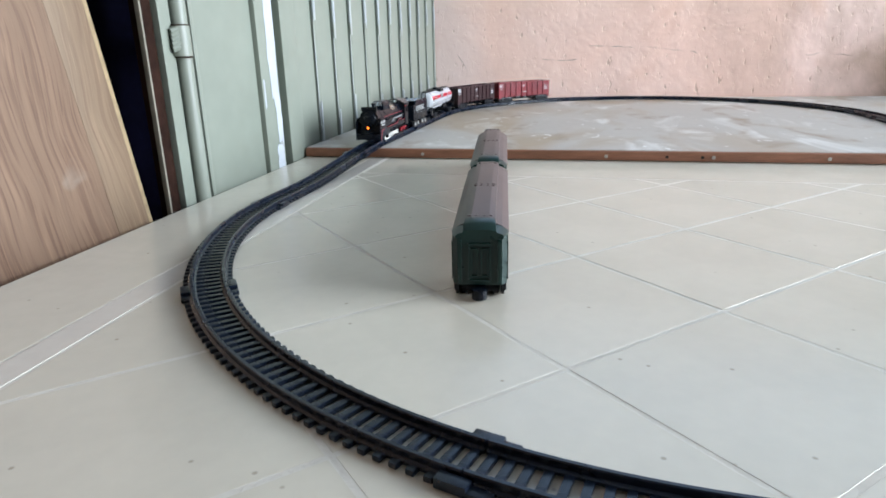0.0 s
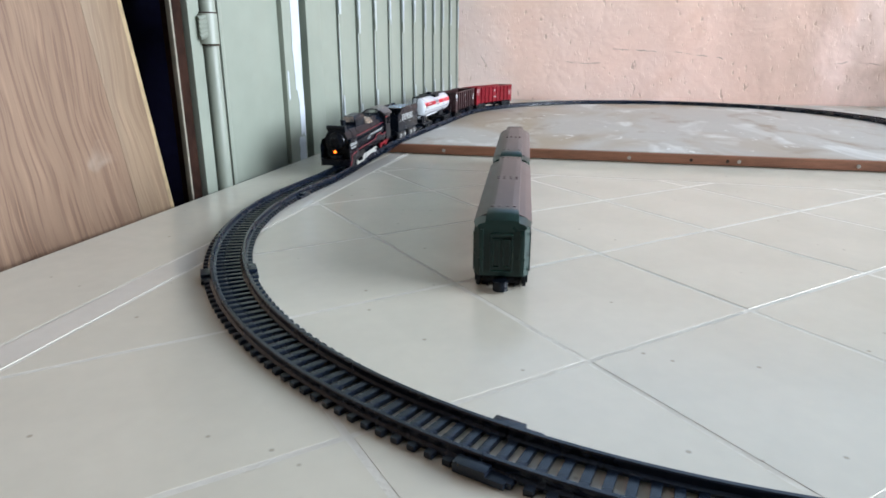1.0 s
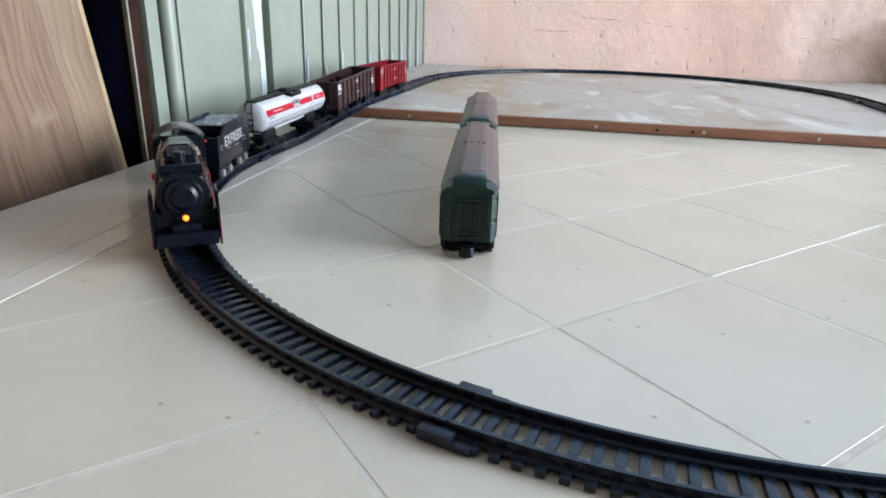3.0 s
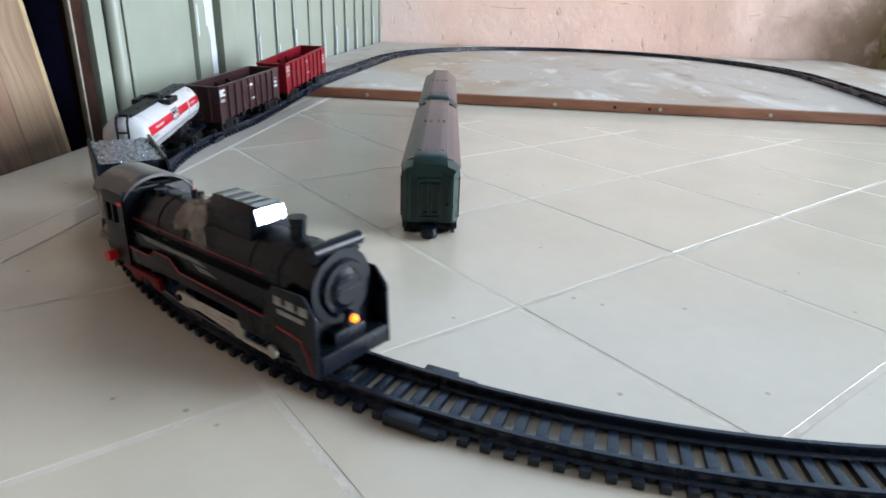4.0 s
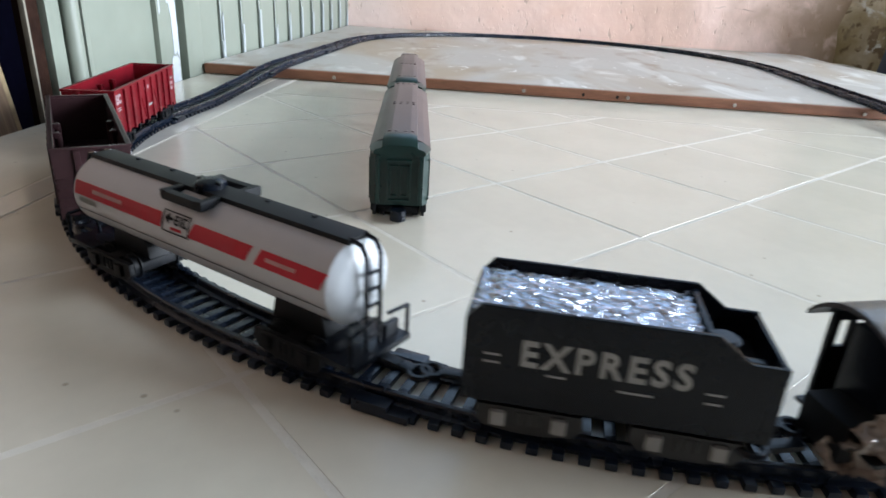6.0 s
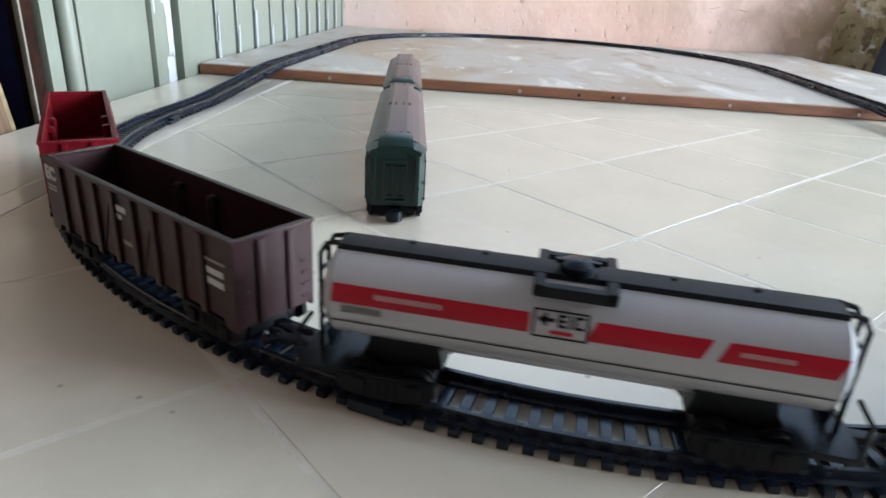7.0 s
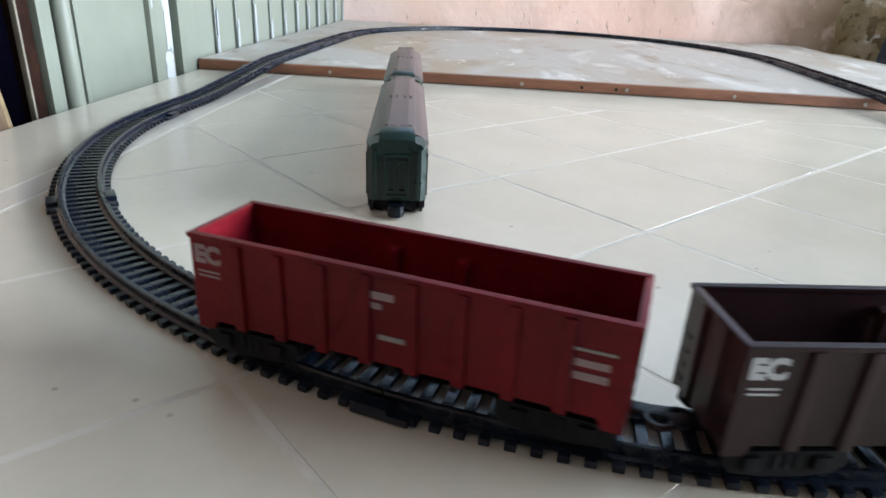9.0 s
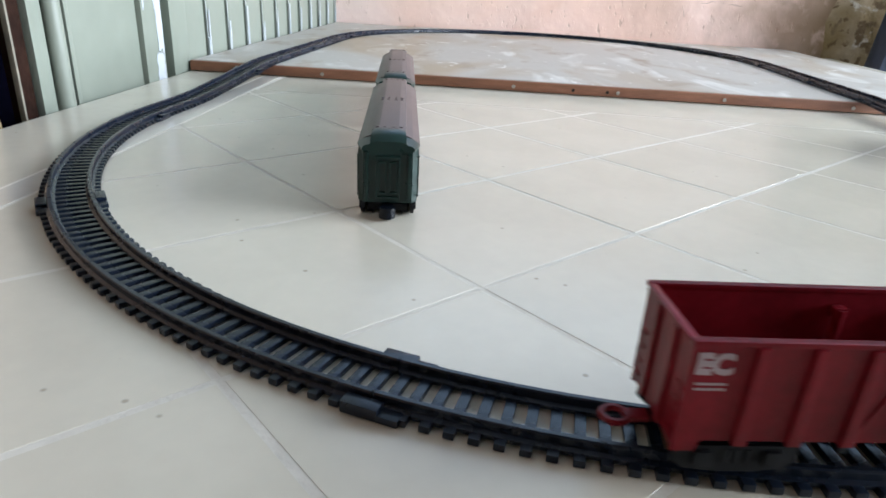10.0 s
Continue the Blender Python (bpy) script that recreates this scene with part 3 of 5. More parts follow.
for k in range(5):
    rod(bm, (GX + 0.004, 0.287, 0.149 + 0.004 * k), (GX + 0.008, 0.293, 0.151 + 0.004 * k), 0.0032, 8)
part("hinge_knuckle", bm, GREEN, tube, "welded hinge knuckle with rusty ends")
for z in (0.1418, 0.1712):
    bm = bmesh.new()
    rod(bm, (GX + 0.0035, 0.3015, z - 0.0007), (GX + 0.0035, 0.3015, z + 0.0007), 0.0100, 18)
    part("hinge_washer", bm, RUST, tube)
bm = bmesh.new()
box(bm, (GX - 0.004, 0.3125, 0.141), (GX + 0.001, 0.3185, 0.172))
part("hinge_slot", bm, RUST, tube)
jamb = thing("door_jamb", "pale green angle iron jamb beside a rusty brown plate", "door frame")
bm = bmesh.new()
box(bm, (GX - 0.010, 0.2755, -0.30), (GX + 0.002, 0.2935, 1.35), 0.002)
part("angle_iron", bm, GREEN, jamb)
bm = bmesh.new()
box(bm, (GX - 0.012, 0.2545, -0.30), (GX - 0.004, 0.275, 1.35), 0.002)
part("rusty_plate", bm, RUST, jamb, "rusty brown steel plate")
bm = bmesh.new()
box(bm, (GX - 0.004, 0.2516, -0.30), (GX + 0.001, 0.2542, 1.35), 0.001)
part("worn_rim", bm, RIM, jamb, "thin worn pale rim")
# folded near-black sheet, added to give the gap its dark interior
curtain = bmesh.new()
pts = [(GX - 0.06 + 0.006 * math.sin(i * 0.9), 0.12 + 0.0135 * i) for i in range(30)]
for z in (-0.3, 1.35):
    for x, y in pts:
        curtain.verts.new((x, y, z))
curtain.verts.ensure_lookup_table()
for i in range(29):
    curtain.faces.new([curtain.verts[k] for k in (i, i + 1, i + 31, i + 30)])
bmesh.ops.solidify(curtain, geom=curtain.faces[:], thickness=0.002)
solo("dark_curtain", curtain, NAVY, "dark navy sheet added for the dark opening behind the plywood", "curtain")
# plywood sheet leaning at the table's left edge
ply = thing("plywood_sheet", "leaning plywood sheet with warm grain and a pale edge band", "plywood",
            at=pose(GX - 0.004, 0.2300, 0, 9.0, -1.0, 0))
bm = bmesh.new()
box(bm, (-0.012, -1.2, -0.3), (0, -0.0461, 1.4), 0.0002)
part("face_veneer", bm, PLY, ply)
bm = bmesh.new()
box(bm, (-0.012, -0.0460, -0.3), (0.0002, -0.006, 1.4), 0.0008)
part("pale_band", bm, PLY_BAND, ply, "paler strip of bare wood")
bm = bmesh.new()
box(bm, (-0.012, -0.0055, -0.3), (-0.001, 0, 1.4), 0.0008)
part("rough_edge", bm, PLY_EDGE, ply, "rough sawn edge")
# dark padded thing beyond the board's right edge
bm = bmesh.new()
box(bm, (0.816, 1.22, -0.75), (1.20, 1.29, 0.30), 0.02)
solo("dark_blue_backrest", bm, BLUE_DARK, "dark blue padded backrest beyond the board", "chair").rotation_euler = (0, radians(6), 0)

# ---- the rest of the patio, unseen, added behind and around the camera ----
bm = bmesh.new()
box(bm, (-2.4, -2.6, -0.80), (4.0, 1.4, -0.75))
solo("floor", bm, FLOOR, "grey cement floor", "floor", "structure")
# unseen roof, added to block the sun; its grey lessens warm bounce
bm = bmesh.new()
box(bm, (-2.4, -2.6, 1.65), (2.3, 1.4, 1.75))
solo("ceiling", bm, CEILING, "unseen grey ceiling added to keep the sun off", "ceiling", "structure")
# unseen wall behind the camera, added to set the fill light
bm = bmesh.new()
box(bm, (-2.4, -2.6, -0.75), (2.3, -2.5, 0.1))
box(bm, (-2.4, -2.6, 0.1), (2.3, -2.5, 1.65))
solo("wall_front", bm, DULL_WALL, "unseen dull pink wall added behind the camera for fill light", "wall", "structure")
bm = bmesh.new()
box(bm, (-1.0, -2.5, -0.75), (-0.9, 1.4, 1.65))
solo("wall_left", bm, WHITE_WALL, "plain pale wall behind the partition", "wall", "structure")
# unseen wall, added to cut side light reaching the near left tiles
bm = bmesh.new()
box(bm, (2.3, -2.5, -0.75), (2.4, -0.55, 1.65))
solo("wall_right", bm, DULL_WALL, "unseen wall added beside the wide opening to block light", "wall", "structure")


# ---- toy railway: an oval of black plastic track ----
NEAR, NEAR_R = Vector((0.080, 0.280)), 0.3785
FAR, FAR_R = Vector((0.092, 0.925)), 0.375


def centre_line():
    """The oval in travel order: far bend, left straight down to the tiles, near bend, right straight."""
    p = []
    for i in range(181):
        a = radians(i)
        p.append(FAR + FAR_R * Vector((math.cos(a), math.sin(a))))
    a, b = p[-1], NEAR - Vector((NEAR_R, 0))
    p += [a.lerp(b, i / 60) for i in range(1, 60)]
    for i in range(181):
        a = radians(180 + i)
        p.append(NEAR + NEAR_R * Vector((math.cos(a), math.sin(a))))
    a, b = p[-1], p[0]
    p += [a.lerp(b, i / 60) for i in range(1, 60)]
    for _ in range(25):
        p = [(p[i - 1] + p[i] * 2 + p[(i + 1) % len(p)]) / 4 for i in range(len(p))]
    return p


def rail_height(y):
    """The track lies on the tiles, climbs to the board and lies on it."""
    k = min(1, max(0, (y - 0.36) / 0.215))
    return BOARD_Z * (k * k * (3 - 2 * k) * 0.4 + k * 0.6) + 0.0003


LINE = centre_line()
RUN = [0.0]
for p, q in zip(LINE, LINE[1:] + LINE[:1]):
    RUN.append(RUN[-1] + (q - p).length)
TOTAL = RUN[-1]
RUN_NP = np.array(RUN)
LINE_NP = np.array([(*p, ) for p in LINE + LINE[:1]])


def on_track(s):
    """The place on the centre line, s metres along it, and the heading."""
    s = s % TOTAL
    x, y = (float(np.interp(s, RUN_NP, LINE_NP[:, k])) for k in (0, 1))
    i = min(len(LINE) - 1, int(np.searchsorted(RUN_NP, s, side="right")) - 1)
    d = Vector(LINE_NP[i + 1]) - Vector(LINE_NP[i])
    return Vector((x, y, rail_height(y))), d.normalized()


GAUGE = 0.0203
TIE_LEN, TIE_STEP, TIE_W, TIE_H = 0.0316, 0.0075, 0.0036, 0.0026
RAIL_H = 0.0064
tie_mesh = None
ends = [0.2025 + 0.2325 * i for i in range(15)] + [0.2025 + 0.2325 * 14 + 0.198, 0.2025 + TOTAL]
ends[9] += 0.0150  # one longer piece on the near bend
ends[10] += 0.0050
for a, b in zip(ends, ends[1:]):
    mid, _ = on_track((a + b) / 2)
    piece = thing("track_piece", "black plastic toy track piece with moulded sleepers and rails", "toy track", "track oval")
    for side in (-1, 1):
        bm = bmesh.new()
        k = 22
        prev = None
        for i in range(k + 1):
            s = a + 0.0004 + (b - a - 0.0008) * i / k
            p, d = on_track(s)
            nrm = Vector((-d.y, d.x, 0))
            c = p + nrm * side * GAUGE / 2
            outline = ((-0.0026, 0.0012), (-0.0026, 0.0026), (-0.0011, 0.0032), (-0.0012, RAIL_H - 0.0006), (-0.0008, RAIL_H),
                       (0.0008, RAIL_H), (0.0012, RAIL_H - 0.0006), (0.0011, 0.0032), (0.0026, 0.0026), (0.0026, 0.0012))
            ring = [bm.verts.new(c + nrm * u + Vector((0, 0, w))) for u, w in outline]
            if prev:
                for j in range(len(ring)):
                    q = (j + 1) % len(ring)
                    bm.faces.new((prev[j], prev[q], ring[q], ring[j]))
            else:
                bm.faces.new(ring[::-1])
            prev = ring
        bm.faces.new(prev)
        part("rail", bm, TRACK, piece)
    count = round((b - a) / TIE_STEP)
    for i in range(count):
        s = a + (i + 0.5) * (b - a) / count
        p, d = on_track(s)
        if tie_mesh is None:
            bm = bmesh.new()
            box(bm, (-TIE_W / 2, -TIE_LEN / 2, 0), (TIE_W / 2, TIE_LEN / 2, TIE_H), 0.0005)
            ob = part("sleeper", bm, TRACK, piece)
            tie_mesh = ob.data
        else:
            ob = new("sleeper", tie_mesh)
            ob.parent = piece
        d2 = on_track(s + 0.004)[0] - on_track(s - 0.004)[0]
        ob.matrix_basis = Matrix.Translation(p) @ d2.to_track_quat("X", "Z").to_matrix().to_4x4()
    # joint clip at the end of the piece, on both sides
    p, d = on_track(b)
    d2 = on_track(b + 0.004)[0] - on_track(b - 0.004)[0]
    m = Matrix.Translation(p) @ d2.to_track_quat("X", "Z").to_matrix().to_4x4()
    for side in (-1, 1):
        bm = bmesh.new()
        y = side * (GAUGE / 2 + 0.0043)
        box(bm, (-0.0085, y - 0.0028, 0.0002), (0.0045, y + 0.0028, 0.0046), 0.0008)
        box(bm, (0.0035, y - 0.0028, 0.0002), (0.0115, y + 0.0028, 0.0028), 0.0006)
        ob = part("joint_clip", bm, TRACK, piece)
        ob.matrix_basis = m


# ---- train ----
RAIL = 0.0067          # top of the rail over the track's foot


def lettering(text, size, weight=0.0, spread=1.0):
    """Letters as a thin solid, standing in x, z and facing -y, centred."""
    c = bpy.data.curves.new("letters", "FONT")
    c.body, c.size, c.extrude, c.offset = text, size, 0.00012, weight
    c.space_character = spread
    c.align_x, c.align_y, c.resolution_u = "CENTER", "CENTER", 3
    ob = bpy.data.objects.new("letters", c)
    me = bpy.data.meshes.new_from_object(ob)
    bpy.data.objects.remove(ob)
    bm = bmesh.new()
    bm.from_mesh(me)
    bpy.data.meshes.remove(me)
    bm.transform(Matrix.Rotation(radians(90), 4, "X"))
    return bm


def on_side(side, x, y, z):
    """The pose of a flat print on a car's side: -1 right, 1 left."""
    return pose(x, side * y, z, 0, 0, 0 if side < 0 else 180)


def print_on(car, name, bm, mat, side, x, y, z, label=""):
    ob = part(name, bm, mat, car, label, smooth=False)
    ob.matrix_basis = on_side(side, x, y, z)
    return ob


def bar(w, h):
    bm = bmesh.new()
    box(bm, (-w / 2, -0.00012, -h / 2), (w / 2, 0.00012, h / 2))
    return bm


def loft(bm, rings):
    """A closed solid through rings of points."""
    v = [[bm.verts.new(p) for p in r] for r in rings]
    for p, q in zip(v, v[1:]):
        for i in range(len(p)):
            j = (i + 1) % len(p)
            bm.faces.new((p[i], p[j], q[j], q[i]))
    bm.faces.new(v[0][::-1])
    bm.faces.new(v[-1])
    bmesh.ops.recalc_face_normals(bm, faces=bm.faces[:])


def lengthen(car, k):
    """Sets a car's length, with its round wheels left round."""
    for ob in car.children_recursive:
        ob.location.x *= k
        if not ob.name.startswith("wheelset"):
            ob.data.transform(Matrix.Diagonal((k, 1, 1, 1)))
    for i, (ob, x, z, r) in enumerate(WHEELS):
        if car in (ob.parent, ob.parent.parent):
            WHEELS[i] = (ob, x * k, z, r)


WHEELS = []


def wheelset(car, x, r=0.0048, mat=BLACK_SOFT, gauge=GAUGE, floor=RAIL):
    """An axle with two flanged, spoked wheels; it turns as the car runs."""
    bm = bmesh.new()
    for s in (-1, 1):
        y = s * gauge / 2
        rod(bm, (0, y - s * 0.0016, 0), (0, y + s * 0.0012, 0), r, 20)
        rod(bm, (0, y - s * 0.0022, 0), (0, y - s * 0.0014, 0), r + 0.0009, 20)
        rod(bm, (0, y + s * 0.001, 0), (0, y + s * 0.0022, 0), r * 0.32, 10)
        for k in range(4):
            a = math.pi / 2 * k
            box(bm, (-0.0005, y + s * 0.0012 - 0.0004, 0), (0.0005, y + s * 0.0012 + 0.0004, r * 0.85), 0, Matrix.Rotation(a, 4, "Y"))
    rod(bm, (0, -gauge / 2, 0), (0, gauge / 2, 0), 0.0011, 8)
    ob = part("wheelset", bm, mat, car)
    ob.location = (x, 0, floor + r)
    WHEELS.append((ob, x, floor + r, r))
    return ob


def bogie(car, x, mat=BLACK_SOFT, base=0.0, boxes=None, low=RAIL, span=0.0165):
    """A four-wheel truck: side frames with axle boxes and springs, a bolster, two wheelsets."""
    bm = bmesh.new()
    h = low - RAIL
    for s in (-1, 1):
        y0, y1 = sorted((s * 0.0128, s * 0.0150))
        prism(bm, [(x - 0.0175, 0.0105 + h), (x - 0.0170, 0.0152 + h), (x + 0.0170, 0.0152 + h), (x + 0.0175, 0.0105 + h), (x + 0.0145, 0.0078 + h), (x + 0.005, 0.0066 + h), (x - 0.005, 0.0066 + h), (x - 0.0145, 0.0078 + h)], y0, y1, bevel=0.0003)
        for k in (-0.003, 0.0, 0.003):
            rod(bm, (x + k, s * 0.0146, 0.0098 + h), (x + k, s * 0.0146, 0.0142 + h), 0.0011, 8)
    box(bm, (x - 0.004, -0.0130, 0.0110 + h), (x + 0.004, 0.0130, 0.0145 + h), 0.0005)
    box(bm, (x - 0.0150, -0.0085, 0.0095 + h), (x + 0.0150, 0.0085, 0.0135 + h), 0.0008)
    frame_ob = part("bogie_frame", bm, mat, car)
    for k in (-0.0098, 0.0098):
        for s in (-1, 1):
            bm = bmesh.new()
            y0, y1 = sorted((s * 0.0148, s * span))
            box(bm, (x + k - 0.0024, y0, 0.0092 + h), (x + k + 0.0024, y1, 0.0140 + h), 0.0006)
            part("axle_box", bm, boxes or mat, frame_ob)
        wheelset(frame_ob, x + k, floor=low)


def coupler(car, x, z=0.0135, mat=BLACK, reach=0.014):
    """A flat drawbar with a ring at its end."""
    s = 1 if x > 0 else -1
    bm = bmesh.new()
    a, b = sorted((x, x + s * reach))
    box(bm, (a, -0.0022, z - 0.0009), (b, 0.0022, z + 0.0009), 0.0004)
    c = x + s * (reach + 0.0025)
    ring = [[bm.verts.new((c + (0.0036 + 0.0012 * math.cos(b)) * math.cos(a), (0.0036 + 0.0012 * math.cos(b)) * math.sin(a), z + 0.0011 * math.sin(b)))
             for b in [2 * math.pi * j / 6 for j in range(6)]] for a in [2 * math.pi * i / 16 for i in range(16)]]
    for i in range(16):
        for j in range(6):
            bm.faces.new((ring[i][j], ring[(i + 1) % 16][j], ring[(i + 1) % 16][(j + 1) % 6], ring[i][(j + 1) % 6]))
    part("coupler", bm, mat, car)


def crumple(bm, nx, ny, place, amount, seed):
    """A wrinkled sheet; place(u, v) gives a point, u and v from 0 to 1."""
    v = []
    for i in range(nx + 1):
        row = []
        for j in range(ny + 1):
            p = Vector(place(i / nx, j / ny))
            n = noise.noise_vector(p * 330 + Vector((seed, 0, 0))) + 0.6 * noise.noise_vector(p * 1000 + Vector((0, seed, 0)))
            row.append(bm.verts.new(p + n * amount))
        v.append(row)
    for i in range(nx):
        for j in range(ny):
            bm.faces.new((v[i][j], v[i + 1][j], v[i + 1][j + 1], v[i][j + 1]))


# -- gondola wagons --
def gondola(mat, label, words):
    L, W, Z0, Z1, t = 0.1385, 0.0165, 0.0182, 0.0487, 0.0013
    car = thing("toy_gondola_wagon", label, "toy wagon", "train")
    for s in (-1, 1):
        bm = bmesh.new()
        y0, y1 = sorted((s * (W - t), s * W))
        prism(bm, [(-L / 2, Z0 - 0.0034), (-L / 2, Z1), (L / 2, Z1), (L / 2, Z0 - 0.0034), (L / 2 - 0.006, Z0 - 0.0034), (L / 2 - 0.0075, Z0), (-L / 2 + 0.0075, Z0), (-L / 2 + 0.006, Z0 - 0.0034)], y0, y1)
        side_wall = part("side_wall", bm, mat, car)
        for i in range(8):
            x = -L / 2 + 0.0175 + i * (L - 0.035) / 7
            bm = bmesh.new()
            y0, y1 = sorted((s * (W - 0.0003), s * (W + 0.0014)))
            prism(bm, [(x - 0.0019, Z0 - 0.0008), (x - 0.0014, Z1 - 0.0016), (x + 0.0014, Z1 - 0.0016), (x + 0.0019, Z0 - 0.0008)], y0, y1, bevel=0.0004)
            part("side_post", bm, mat, side_wall)
        # slanting braces in the panels beside the middle
        for x0, x1 in ((-0.0215, -0.0095), (0.0095, 0.0215)):
            bm = bmesh.new()
            y0, y1 = sorted((s * (W - 0.0003), s * (W + 0.0005)))
            prism(bm, [(x0, Z0), (x1 - 0.001, Z1 - 0.004), (x1, Z1 - 0.004), (x0 + 0.001, Z0)], y0, y1)
            part("brace", bm, mat, side_wall)
        bm = bmesh.new()
        y0, y1 = sorted((s * (W - t - 0.0004), s * (W + 0.0008)))
        box(bm, (-L / 2 - 0.0006, y0, Z1 - 0.0016), (L / 2 + 0.0006, y1, Z1), 0.0004)
        part("top_rail", bm, mat, car)
    for e in (-1, 1):
        bm = bmesh.new()
        x0, x1 = sorted((e * (L / 2 - t), e * (L / 2 - 0.00005)))
        box(bm, (x0, -W + t, Z0 - 0.002), (x1, W - t, Z1 - 0.0016))
        end_wall = part("end_wall", bm, mat, car)
        a, b = sorted((e * (L / 2 - 0.0003), e * (L / 2 + 0.0010)))
        for y in (-0.0062, 0.0062):
            bm = bmesh.new()
            prism(bm, [(a, Z0 - 0.0018), (a, Z1 - 0.0017), (b, Z1 - 0.0017), (b, Z0 - 0.0018)], y - 0.0013, y + 0.0013, bevel=0.0003)
            part("end_post", bm, mat, end_wall)
        for s in (-1, 1):
            for z in (0.0195, 0.0242, 0.0289, 0.0336):
                bm = bmesh.new()
                box(bm, (e * L / 2 - 0.0004, s * (W - 0.0030) - 0.0022, z - 0.0005), (e * L / 2 + 0.0004, s * (W - 0.0030) + 0.0022, z + 0.0005), 0.0002)
                part("ladder_rung", bm, mat, end_wall)
        bm = bmesh.new()
        a, b = sorted((e * (L / 2 - t - 0.0002), e * (L / 2 + 0.0008)))
        box(bm, (a, -W + t, Z1 - 0.0015), (b, W - t, Z1 - 0.0002), 0.0004)
        part("end_rail", bm, mat, car)
        bogie(car, e * 0.050)
        coupler(car, e * L / 2, mat=mat if e < 0 else BLACK, reach=0.0075 if e < 0 else 0.012)
    bm = bmesh.new()
    box(bm, (-L / 2 + t, -W + t, Z0), (L / 2 - t, W - t, Z0 + 0.0015))
    part("floor", bm, mat, car)
    bm = bmesh.new()
    box(bm, (-L / 2 + 0.012, -0.0075, 0.0120), (L / 2 - 0.012, 0.0075, Z0 - 0.0001), 0.0006)
    for e in (-1, 1):
        box(bm, (e * 0.050 - 0.0145, -0.0135, 0.0140), (e * 0.050 + 0.0145, 0.0135, Z0 - 0.0002), 0.0008)
    for x in (-0.020, 0.0, 0.020):
        box(bm, (x - 0.0012, -0.0145, 0.0128), (x + 0.0012, 0.0145, Z0 - 0.0002))
    part("underframe", bm, BLACK, car)
    for x, s in ((-0.012, 1), (0.012, 1), (-0.012, -1), (0.012, -1)):
        bm = bmesh.new()
        rod(bm, (x, s * (W - t - 0.0022), Z0 + 0.001), (x, s * (W - t - 0.0022), Z1 - 0.006), 0.0017, 10)
        box(bm, (x - 0.0019, min(s * (W - t), s * (W - t - 0.003)), Z1 - 0.0085), (x + 0.0019, max(s * (W - t), s * (W - t - 0.003)), Z1 - 0.0055), 0.0003)
        part("inner_peg", bm, mat, car)
    for s in (-1, 1):
        y = W + 0.00016
        print_on(car, "lettering", lettering("EC", 0.0080, 0.00045), words, s, 0.0630 if s > 0 else -0.0630, y, 0.0416, "white letters EC")
        f = -s  # lettering reads the same way round on both sides
        for n, (x, z, w, h) in enumerate(((-0.0630, 0.0360, 0.0080, 0.0006), (-0.0630, 0.0344, 0.0080, 0.0006), (-0.0040, 0.0408, 0.0105, 0.0024), (-0.0055, 0.0374, 0.0060, 0.0020),
                                          (0.0010, 0.0274, 0.0085, 0.0017), (0.0585, 0.0385, 0.0120, 0.0009), (0.0585, 0.0345, 0.0095, 0.0022), (0.0585, 0.0305, 0.0095, 0.0024))):
            print_on(car, "small_print", bar(w, h), words if n not in (4, 5) else PRINT_DIM, s, f * x, y, z)
    return car


